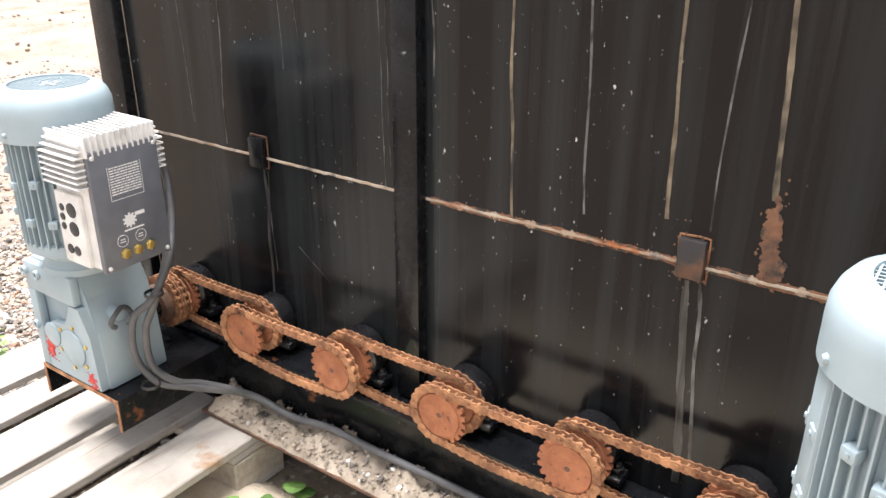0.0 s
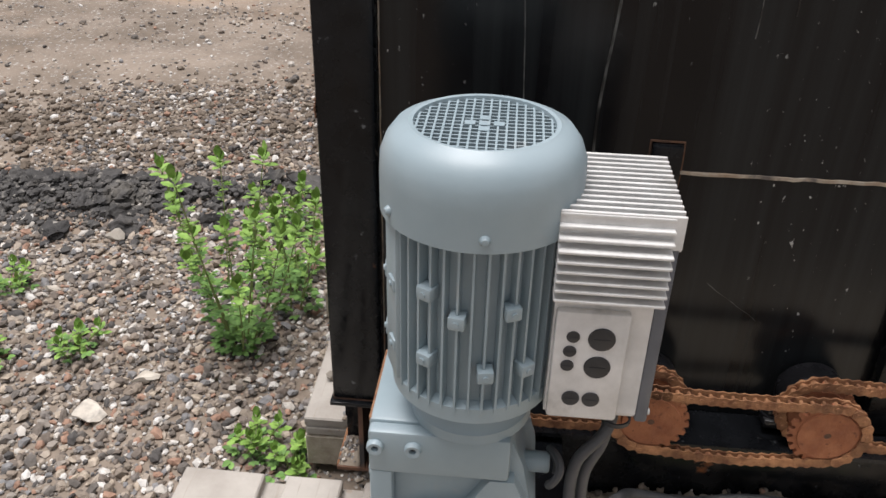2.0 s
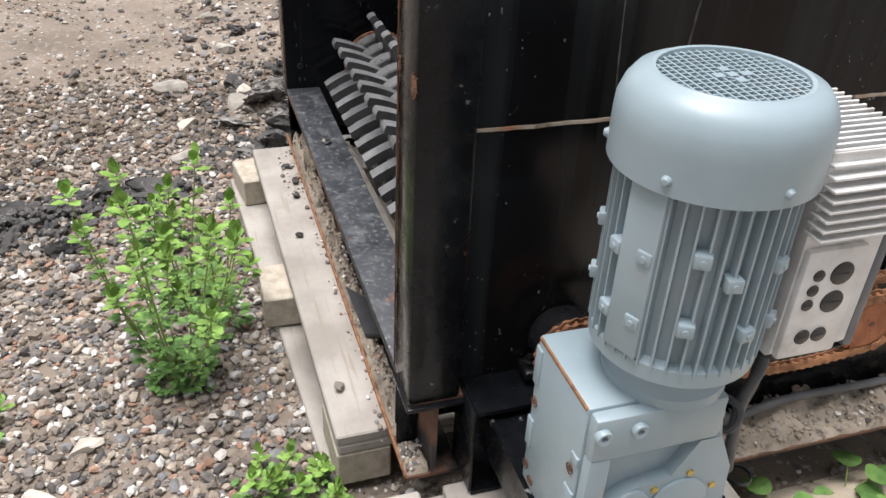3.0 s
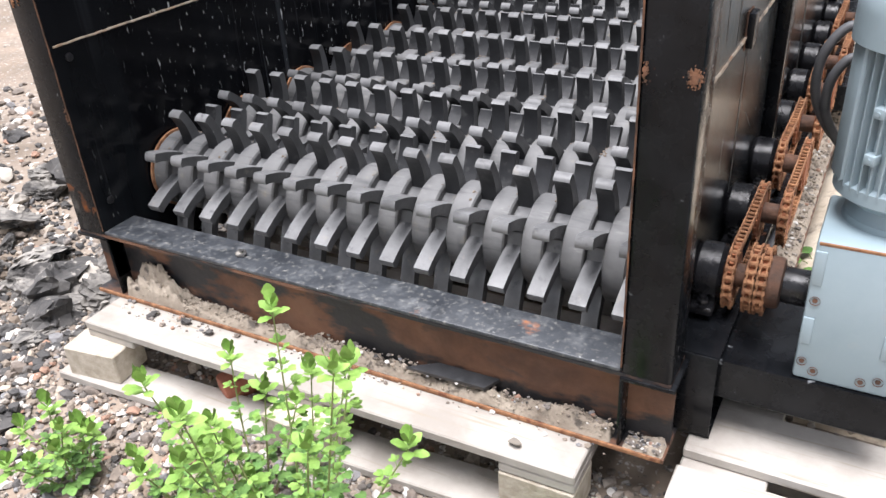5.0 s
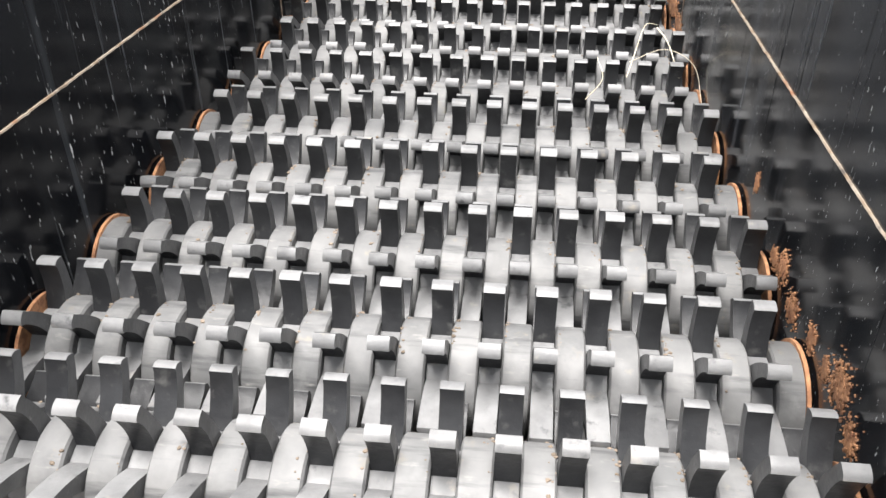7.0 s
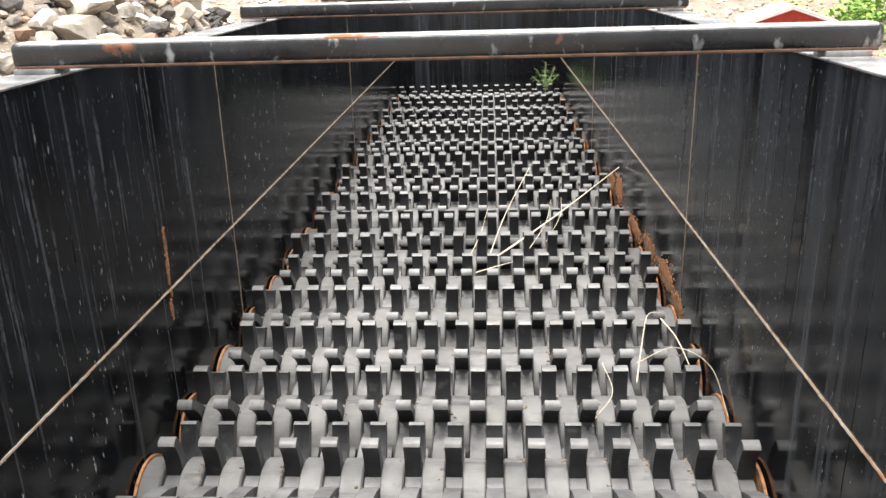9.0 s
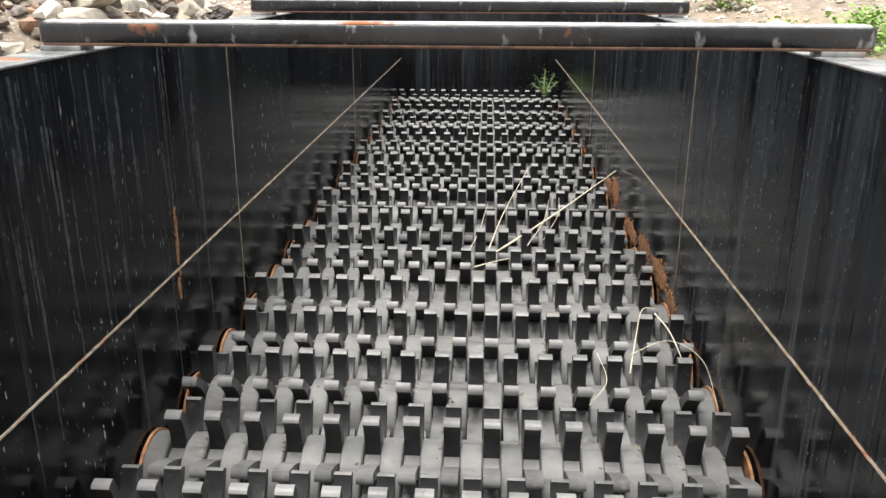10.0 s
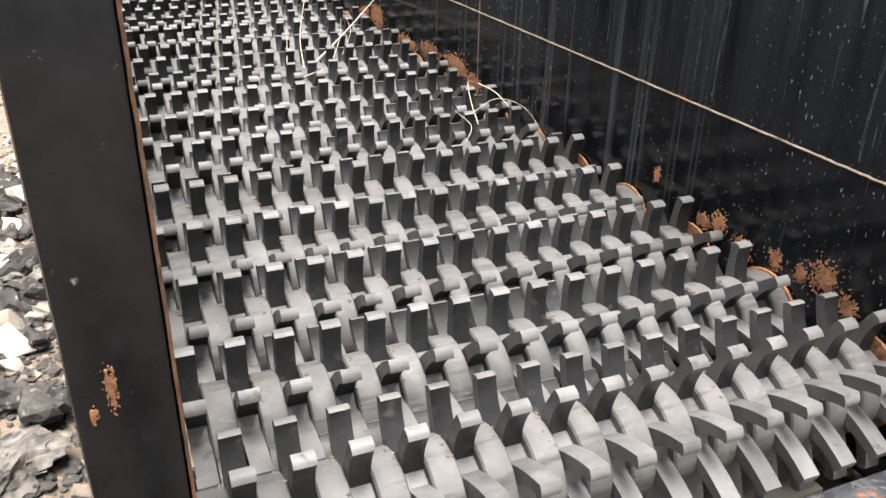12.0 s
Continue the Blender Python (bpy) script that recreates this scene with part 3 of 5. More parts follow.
def sprocket_mesh():
    bm = bmesh.new()
    pts = []
    for k in range(TEETH):
        for da, r in ((-0.36, CHAIN_R - 0.005), (-0.20, CHAIN_R + 0.0025), (0.20, CHAIN_R + 0.0025), (0.36, CHAIN_R - 0.005)):
            a = 2 * math.pi * (k + da) / TEETH
            pts.append((r * math.cos(a), r * math.sin(a)))
    add_prism(bm, pts, "x", -0.0035, 0.0035)
    add_lathe(bm, [(0, -0.012), (0.036, -0.012), (0.0445, 0.0035), (0.0435, 0.0062), (0.034, 0.0052), (0.006, 0.0058), (0.0045, 0.0042), (0, 0.0042)], (0, 0, 0), "x", 28)
    return finish("sprocket", bm, rust_disc)


def link_mesh(outer):
    """One chain link along y, LINK long: two eight-shaped plates and two rollers."""
    bm = bmesh.new()
    h = LINK / 2
    pts = []
    for s in (1, -1):
        for k in range(7):
            a = radians(-80 + 160 * k / 6) + (0 if s > 0 else math.pi)
            pts.append((s * h + 0.0078 * math.cos(a), 0.0088 * math.sin(a)))
        pts.append((0, 0.0066 * s))
    off = 0.0072 if outer else 0.0050
    for x in (off, -off):
        add_prism(bm, pts, "x", x - 0.0010, x + 0.0010)
    for y in (-h, h):
        add_cyl(bm, (0, y, 0), "x", 0.0045 if not outer else 0.003, 0.010 if not outer else 0.0185, 8)
    return finish("link", bm, rust, 30)


bearing_me, bolt_me, sprocket_me, links_me = bearing_mesh(), bolt_mesh(), sprocket_mesh(), (link_mesh(True), link_mesh(False))
SPROCKET_X = (1.352, 1.401)
DRIVEN = 8
DRIVE_Z, DRIVE_Y = 0.398, 0.251


def build_chain(k, x):
    """The loop from roller k to the next."""
    y0, y1 = DRIVE_Y + PITCH * k, DRIVE_Y + PITCH * (k + 1)
    chain = on_machine(part("chain", link_mesh(True), None, machine, "rusty roller chain"))
    total = 2 * 16 + TEETH
    n = 0
    place = []
    for i in range(16):
        s = (i + 0.5) / 16
        sag = 0.004 * math.sin(math.pi * s)
        place.append((y0 + (y1 - y0) * s, DRIVE_Z + CHAIN_R - sag, 0))
        place.append((y1 - (y1 - y0) * s, DRIVE_Z - CHAIN_R - 2.4 * sag, 180))
    for i in range(TEETH):
        a = 180 * (i + 0.5) / (TEETH / 2)
        cy = y1 if a < 180 else y0
        r = radians(90 - a)
        place.append((cy + CHAIN_R * math.cos(r), DRIVE_Z + CHAIN_R * math.sin(r), -a))
    for i, (y, z, a) in enumerate(place):
        ob = chain if i == 0 else part("link", links_me[i % 2], None, chain)
        m = pose(x, y, z, a + random.uniform(-3, 3))
        if i == 0:
            first = m
            ob.matrix_basis = m
        else:
            ob.matrix_parent_inverse = first.inverted()
            ob.matrix_basis = m


for k in range(DRIVEN):
    y = DRIVE_Y + PITCH * k
    b = on_machine(part("bearing", bearing_me, None, machine, "black cast bearing block"))
    b.location = (1.314, y, DRIVE_Z)
    for dy in (-0.053, 0.053):
        o = part("bolt", bolt_me, None, b)
        o.location = (0, dy, -0.044)
    bm = bmesh.new()
    add_cyl(bm, (1.345, y, DRIVE_Z), "x", 0.021, 0.122 if k else 0.15, 20, 0.002)
    mpart("shaft_end", bm, dark_rust)
    for x in SPROCKET_X if k else (SPROCKET_X[0],):
        s = on_machine(part("sprocket", sprocket_me, None, machine, "rust-covered toothed sprocket"))
        s.matrix_basis = pose(x, y, DRIVE_Z, random.uniform(0, 30))
    if k < DRIVEN - 1:
        build_chain(k, SPROCKET_X[k % 2])



def build_coupling():
    """The duplex chain coupling between the first roller and its motor."""
    y = DRIVE_Y
    hub = bmesh.new()
    add_lathe(hub, [(0, -0.036), (0.040, -0.036), (0.046, -0.031), (0.046, 0.018), (0.044, 0.024), (0.030, 0.027), (0.030, 0.060), (0, 0.060)], (1.410, y, DRIVE_Z), "x", 32)
    coupling = mpart("chain_coupling", hub, dark_rust, "rusty duplex chain coupling on the motor shaft")
    half = TEETH / 2
    for row, x in enumerate((1.386, 1.405)):
        s = part("sprocket", sprocket_me, None, coupling)
        s.matrix_basis = pose(x, y, DRIVE_Z, 4)
        s.matrix_parent_inverse = coupling.matrix_basis.inverted()
        for i in range(TEETH):
            a = 180 * (i + 0.5) / half
            r = radians(90 - a)
            o = part("link", links_me[(i + row) % 2], None, coupling)
            o.matrix_basis = pose(x, y + CHAIN_R * math.cos(r), DRIVE_Z + CHAIN_R * math.sin(r), -a)


build_coupling()

# tabs on the outer wall, with their weld rims
for y in (0.467, 1.388):
    for dims, m in (((OUT, OUT + 0.014, y, y + 0.042, WELD_Z - 0.020, WELD_Z + 0.044), frame_paint if y < 1 else web_rust),):
        mbox("lifting_tab", dims, m, "small black steel tab welded to the wall", 0.003)
    z0, z1 = WELD_Z - 0.022, WELD_Z + 0.046
    bead("weld_seam", [(OUT, y - 0.002, z0), (OUT, y - 0.002, z1), (OUT, y + 0.044, z1), (OUT, y + 0.044, z0), (OUT, y - 0.002, z0)], 0.0022, seam_rust if y < 1 else rust)

# console under the gear motors
def build_console(y):
    bm = bmesh.new()
    pts = [(y - 0.145, 0.228), (y - 0.145, 0.304), (y + 0.125, 0.304), (y + 0.125, 0.228), (y + 0.118, 0.228), (y + 0.118, 0.296), (y - 0.138, 0.296), (y - 0.138, 0.228)]
    add_prism(bm, pts, "x", 1.318, 1.640)
    mpart("motor_console", bm, frame_paint, "black steel channel with rusty edges carrying a motor")
    bm = bmesh.new()
    pts = [(y - 0.1455, 0.227), (y - 0.1455, 0.305), (y + 0.1255, 0.305), (y + 0.1255, 0.227), (y + 0.1175, 0.227), (y + 0.1175, 0.2955), (y - 0.1375, 0.2955), (y - 0.1375, 0.227)]
    add_prism(bm, pts, "x", 1.6405, 1.6425)
    mpart("console_rim", bm, rust)


# ---- gear motor ----
def build_motor(at):
    mo = thing("gear_motor", at, "blue-grey upright electric gear motor with finned drive box", "gear motor", "gear motors")

    def p(name, bm, material, parent=None, label="", smooth=35):
        return part(name, bm, material, parent or mo, label, smooth)

    # gear case; x points out from the machine, z 0 is its foot
    bm = bmesh.new()
    x0, x1 = -0.096, 0.047
    add_prism(bm, [(-0.121, 0.0), (-0.121, 0.256), (0.053, 0.256), (0.064, 0.197), (0.090, 0.13), (0.100, 0.0)], "x", x0, x1)
    bmesh.ops.bevel(bm, geom=list(bm.edges), offset=0.006, segments=2, affect="EDGES", profile=0.5)
    case = p("gear_case", bm, blue_grey, label="painted cast gear case with rust-rimmed holes")
    # raised front: upper band, side cheeks and the cover below leave a dark pocket
    bm = bmesh.new()
    add_box(bm, x1, x1 + 0.020, -0.119, 0.053, 0.188, 0.254, bevel=0.005)
    add_box(bm, x1, x1 + 0.020, -0.119, -0.090, 0.004, 0.190, bevel=0.005)
    add_prism(bm, [(-0.090, 0.10), (-0.055, 0.124), (0.0, 0.133), (0.03, 0.186), (0.060, 0.186), (0.086, 0.128), (0.094, 0.004), (-0.090, 0.004)], "x", x1 - 0.002, x1 + 0.018)
    p("front_rib", bm, blue_grey, case)
    for y, z, r in ((-0.052, 0.096, 0.027), (0.018, 0.084, 0.041)):
        bm = bmesh.new()
        add_cyl(bm, (x1 + 0.019, y, z), "x", r, 0.006, 32, 0.0015)
        p("cover_disc", bm, blue_grey, case)
    for a in (20, 80, 140, 200, 260, 320):
        bm = bmesh.new()
        add_cyl(bm, (x1 + 0.0185, 0.018 + 0.050 * math.cos(radians(a)), 0.084 + 0.050 * math.sin(radians(a))), "x", 0.0048, 0.005, 8)
        p("cover_bolt", bm, brass, case, "rust-yellow bolt")
    for y, z in ((-0.110, 0.232), (-0.064, 0.232), (-0.105, 0.105)):
        bm = bmesh.new()
        add_lathe(bm, [(0, 0.0), (0.0035, 0.0), (0.0045, 0.006), (0.009, 0.007), (0.0105, 0.004), (0.0105, -0.002)], (x1 + 0.0205, y, z), "x", 18)
        p("plug_screw", bm, blue_grey, case)
        bm = bmesh.new()
        add_cyl(bm, (x1 + 0.0212, y, z), "x", 0.0036, 0.001, 6)
        p("screw_socket", bm, dark_plastic, case)
    for y, z, w, n, seed in ((-0.075, 0.055, 0.040, 34, 3), (0.068, 0.020, 0.03, 24, 4)):
        bm = bmesh.new()
        add_flakes(bm, "x", x1 + 0.0182, y, z, w, w * 1.2, n * 2, 0.006, seed)
        tagged(p("red_mark", bm, red_paint, case, "smeared red paint mark"), kind="stuff")
    for x, z in ((-0.085, 0.035), (-0.066, 0.020), (0.004, 0.020), (0.028, 0.028), (0.030, 0.145), (-0.083, 0.152)):
        bm = bmesh.new()
        add_lathe(bm, [(0, -0.001), (0.004, -0.001), (0.0045, 0.0012), (0.0075, 0.0010), (0.0078, -0.002)], (x, -0.1212, z), "y", 16)
        p("bolt_hole", bm, dark_rust, case, "rusty threaded hole")
    bm = bmesh.new()
    add_box(bm, x0 + 0.004, x1 - 0.004, -0.1215, -0.115, 0.2495, 0.2545, bevel=0.001)
    p("edge_rust", bm, rust, case)
    for dims in ((-0.095, -0.078, -0.1235, -0.118, 0.070, 0.120), (-0.095, -0.078, -0.1235, -0.118, 0.180, 0.240), (0.028, 0.046, -0.1235, -0.118, 0.160, 0.175), (0.022, 0.046, -0.1235, -0.118, 0.070, 0.115)):
        bm = bmesh.new()
        add_box(bm, *dims, bevel=0.002)
        p("cast_pad", bm, blue_grey, case)
    bm = bmesh.new()
    add_cyl(bm, (-0.120, 0.008, 0.093), "x", 0.032, 0.06, 24, 0.003)
    p("output_hub", bm, bearing_black, case)
    # lug and ring that hold the cables
    bm = bmesh.new()
    add_cyl(bm, (0.0, 0.088, 0.162), "y", 0.014, 0.036, 18, 0.004)
    p("cable_lug", bm, blue_grey, case)
    bm = bmesh.new()
    ring = [(0.004 + 0.024 * math.cos(radians(a)), 0.112 + 0.006 * math.sin(radians(2 * a)), 0.158 + 0.022 * math.sin(radians(a))) for a in range(-60, 270, 22)]
    add_tube(bm, smooth_path(ring, 3), 0.0055, 8)
    p("cable_clip", bm, cable_grey, case, "pale plastic cable clip")

    # neck and stator
    bm = bmesh.new()
    add_lathe(bm, [(0, 0.253), (0.075, 0.253), (0.074, 0.266), (0.070, 0.270), (0.066, 0.284), (0.076, 0.302), (0.0, 0.302)], (0, 0, 0), "z", 40)
    p("neck_flange", bm, blue_grey, label="painted cast flange under the motor")
    bm = bmesh.new()
    add_lathe(bm, [(0, 0.300), (0.088, 0.300), (0.0965, 0.306), (0.0965, 0.326), (0.085, 0.330), (0.085, 0.55), (0, 0.55)], (0, 0, 0), "z", 48)
    stator = p("stator", bm, blue_grey)
    fin = bmesh.new()
    add_box(fin, 0.080, 0.0985, -0.0013, 0.0013, 0.322, 0.55, bevel=0)
    fin_me = finish("cooling_fin", fin, blue_grey)
    for a in range(0, 360, 9):
        if 64 < a < 116:
            continue
        part("cooling_fin", fin_me, None, stator).matrix_basis = pose(0, 0, 0, 0, 0, a)
    boss = bmesh.new()
    add_box(boss, 0.086, 0.104, -0.009, 0.009, -0.008, 0.008, bevel=0.002)
    add_cyl(boss, (0.1045, 0, 0), "x", 0.0035, 0.003, 10)
    boss_me = finish("boss", boss, blue_grey)
    for a, z in ((-9, 0.444), (10, 0.376), (-30, 0.470), (-30, 0.385), (-62, 0.375), (-62, 0.455), (-85, 0.37), (-85, 0.45), (25, 0.455), (38, 0.375), (-120, 0.38), (-120, 0.45)):
        part("boss", boss_me, None, stator).matrix_basis = pose(0, 0, z, 0, 0, a)
    pad = bmesh.new()
    add_box(pad, 0.084, 0.1005, -0.022, 0.022, 0.330, 0.545, bevel=0.002)
    pad_me = finish("side_pad", pad, blue_grey)
    for a in (-68, -158):
        part("side_pad", pad_me, None, stator).matrix_basis = pose(0, 0, 0, 0, 0, a)
    # fan cowl with its grille
    R = 0.1085
    bm = bmesh.new()
    add_lathe(bm, [(0.0725, 0.622), (0.0735, 0.628), (0.078, 0.6285), (0.082, 0.626), (0.093, 0.622), (0.102, 0.610), (R - 0.001, 0.595), (R, 0.577), (R, 0.534), (R - 0.003, 0.534), (R - 0.003, 0.580), (0.09, 0.611), (0.077, 0.617), (0.0725, 0.622)], (0, 0, 0), "z", 64)
    cowl = p("fan_cowl", bm, blue_grey, label="smooth round fan cowl with scuffed top")
    bm = bmesh.new()
    r, s, n = 0.0735, 0.0092, 16
    for i in range(n):
        q = -s * (n - 1) / 2 + s * i
        h = math.sqrt(max(0.0, r * r - q * q))
        if h > 0.005:
            add_box(bm, q - 0.0010, q + 0.0010, -h, h, 0.6215, 0.6245)
            add_box(bm, -h, h, q - 0.0011, q + 0.0011, 0.6220, 0.6250)
    for a, b in ((-0.015, 0.0), (0.015, 0.0), (0.0, -0.015), (0.0, 0.015), (0.0, 0.0)):
        add_box(bm, a - 0.0055, a + 0.0055, b - 0.0055, b + 0.0055, 0.6245, 0.6258)
    p("grille", bm, blue_grey, cowl, "pressed fan grille")
    bm = bmesh.new()
    add_cyl(bm, (0, 0, 0.588), "z", 0.072, 0.004, 40)
    p("fan_disc", bm, dark_plastic, cowl)
    for a in (5, -57, -120, 125):
        bm = bmesh.new()
        add_lathe(bm, [(0, 0.005), (0.0035, 0.0045), (0.006, 0.0), (0.006, -0.002)], (0, 0, 0), "x", 14)
        o = p("cowl_screw", bm, blue_grey, cowl)
        o.matrix_basis = pose(0, 0, 0, 0, 0, a) @ Matrix.Translation((R, 0, 0.549))

    # drive box on the +y side
    bm = bmesh.new()
    bx0, bx1, by0, by1, bz0, bz1 = -0.074, 0.070, 0.085, 0.187, 0.307, 0.535
    add_prism(bm, [(bx0 + 0.006, bz0), (bx1 - 0.006, bz0), (bx1, bz0 + 0.008), (bx1, bz1), (bx0, bz1), (bx0, bz0 + 0.008)], "y", by0, by1)
    drive = p("drive_box", bm, alu, label="cast aluminium drive box with cooling fins")
    bm = bmesh.new()
    add_box(bm, bx0 - 0.001, bx1 + 0.001, by1, by1 + 0.014, bz0 - 0.002, bz1 + 0.004, bevel=0.003)
    lid = p("drive_lid", bm, lid_grey, drive, "dark grey drive lid with white print")
    fin = bmesh.new()
    add_box(fin, -0.0017, 0.0017, by0 - 0.004, by1 + 0.016, 0, 0.038, bevel=0.0008, seg=1)
    fin_me = finish("heat_fin", fin, alu)
    for k in range(13):
        o = part("heat_fin", fin_me, None, drive)
        o.matrix_basis = pose(bx0 + 0.003 + k * 0.0118, 0, bz1 - 0.004)
    side = bmesh.new()
    add_box(side, 0, 0.026, by0 - 0.004, by1 + 0.006, -0.0017, 0.0017, bevel=0.0008, seg=1)
    side_me = finish("heat_fin", side, alu)
    for k in range(9):
        z = bz1 + 0.030 - k * 0.0112
        reach = Matrix.Diagonal((min(1.0, 0.30 + 0.22 * k), 1, 1, 1))
        part("heat_fin", side_me, None, drive).matrix_basis = pose(bx1 - 0.004, 0, z) @ reach
        part("heat_fin", side_me, None, drive).matrix_basis = pose(bx0 + 0.004, 0, z, 0, 0, 0) @ reach @ Matrix.Diagonal((-1, 1, 1, 1))
    bm = bmesh.new()
    add_box(bm, bx1 - 0.002, bx1 + 0.010, by0 + 0.002, by1 - 0.022, bz0 + 0.004, bz1 - 0.080, bevel=0.004)
    p("plug_plate", bm, alu, drive)
    for y, z, r in ((0.137, 0.423, 0.0145), (0.136, 0.386, 0.0145), (0.107, 0.424, 0.0072), (0.105, 0.405, 0.0072), (0.104, 0.386, 0.0072), (0.112, 0.341, 0.0098), (0.134, 0.341, 0.0098)):
        bm = bmesh.new()
        add_cyl(bm, (bx1 + 0.0105, y, z), "x", r, 0.003, 20, 0.001)
        add_box(bm, bx1 + 0.0118, bx1 + 0.0126, y - r * 0.6, y + r * 0.6, z - 0.0007, z + 0.0007)
        p("blanking_plug", bm, dark_plastic, drive)
    top = by1 + 0.0142
    for x in (0.026, -0.001, -0.028):
        bm = bmesh.new()
        add_cyl(bm, (x, top + 0.002, 0.334), "y", 0.0105, 0.006, 6, 0.001)
        add_cyl(bm, (x, top + 0.005, 0.334), "y", 0.0075, 0.004, 16, 0.001)
        p("brass_plug", bm, brass, lid)
    bm = bmesh.new()
    random.seed(4)
    for r in range(11):
        z = 0.502 - r * 0.0050
        x = 0.033
        while x > -0.030:
            w = random.uniform(0.003, 0.011)
            add_box(bm, max(x - w, -0.030), x, top - 0.001, top + 0.0003, z - 0.0012, z + 0.0012)
            x -= w + 0.0018
    for x in (0.036, -0.033):
        add_box(bm, x - 0.0004, x + 0.0004, top - 0.001, top + 0.0003, 0.441, 0.505)
    add_box(bm, -0.032, 0.036, top - 0.001, top + 0.0003, 0.4405, 0.4413)
    p("rating_label", bm, white_print, lid, "small white printed data table")
    bm = bmesh.new()
    add_cyl(bm, (0.006, top - 0.0004, 0.396), "y", 0.011, 0.0014, 20)
    for a in range(0, 360, 36):
        c, s = math.cos(radians(a)), math.sin(radians(a))
        add_box(bm, -0.002, 0.002, top - 0.001, top + 0.0003, 0.009, 0.0145, m=Matrix.Translation((0.006, 0, 0.396)) @ Matrix.Rotation(radians(a), 4, "Y"))
    add_box(bm, -0.027, -0.006, top - 0.001, top + 0.0003, 0.401, 0.408)
    add_box(bm, -0.022, 0.020, top - 0.001, top + 0.0003, 0.376, 0.379)
    p("maker_mark", bm, white_print, lid)
    for x in (0.027, -0.012):
        bm = bmesh.new()
        rr = [(x + 0.0115 * math.cos(radians(a)), top, 0.360 + 0.0115 * math.sin(radians(a))) for a in range(0, 361, 20)]
        add_tube(bm, rr, 0.0005, 5)
        add_box(bm, x - 0.006, x + 0.006, top - 0.001, top + 0.0003, 0.357, 0.3585)
        add_box(bm, x - 0.005, x + 0.005, top - 0.001, top + 0.0003, 0.362, 0.3635)
        p("symbol_ring", bm, white_print, lid)
    for x, z in ((bx0 + 0.008, bz0 + 0.008), (bx1 - 0.008, bz0 + 0.008), (bx0 + 0.008, bz1 - 0.006), (bx1 - 0.008, bz1 - 0.006)):
        bm = bmesh.new()
        add_cyl(bm, (x, top + 0.001, z), "y", 0.004, 0.004, 12, 0.001)
        p("lid_screw", bm, alu, lid)
    # cables from the box down to the floor
    for pts in ([(-0.080, 0.130, 0.500), (-0.118, 0.112, 0.515), (-0.148, 0.102, 0.470), (-0.150, 0.112, 0.400), (-0.122, 0.145, 0.330), (-0.080, 0.180, 0.280), (-0.03, 0.180, 0.21), (-0.004, 0.140, 0.160), (0.004, 0.140, 0.075), (-0.020, 0.168, 0.012), (-0.07, 0.20, -0.015), (-0.12, 0.222, -0.04), (-0.175, 0.245, -0.07), (-0.215, 0.275, -0.105), (-0.228, 0.32, -0.135)],
                [(-0.080, 0.112, 0.455), (-0.108, 0.100, 0.468), (-0.130, 0.096, 0.430), (-0.130, 0.112, 0.370), (-0.102, 0.150, 0.305), (-0.066, 0.180, 0.262), (-0.03, 0.176, 0.19), (-0.018, 0.155, 0.13), (-0.018, 0.160, 0.05), (-0.05, 0.186, 0.005), (-0.10, 0.205, -0.02), (-0.15, 0.235, -0.05), (-0.195, 0.27, -0.085), (-0.215, 0.36, -0.112), (-0.218, 0.46, -0.098), (-0.215, 0.60, -0.098), (-0.218, 0.90, -0.102), (-0.216, 1.25, -0.105)]):
        bm = bmesh.new()
        add_tube(bm, smooth_path(pts, 8), 0.0080, 12)
        p("cable", bm, cable_grey, label="thick grey rubber cable")
    for c in ((-0.03, 0.186, 0.222), (0.0, 0.172, 0.018)):
        bm = bmesh.new()
        add_lathe(bm, [(0.017, -0.003), (0.0195, -0.003), (0.0195, 0.003), (0.017, 0.003)], c, "z", 16)
        p("cable_tie", bm, dark_plastic)
    return mo


motor = build_motor((1.577, 0.243, 0.305))
copy_thing(motor, pose(1.577, 1.745, 0.305))
for y in (0.262, 1.764):
    build_console(y)


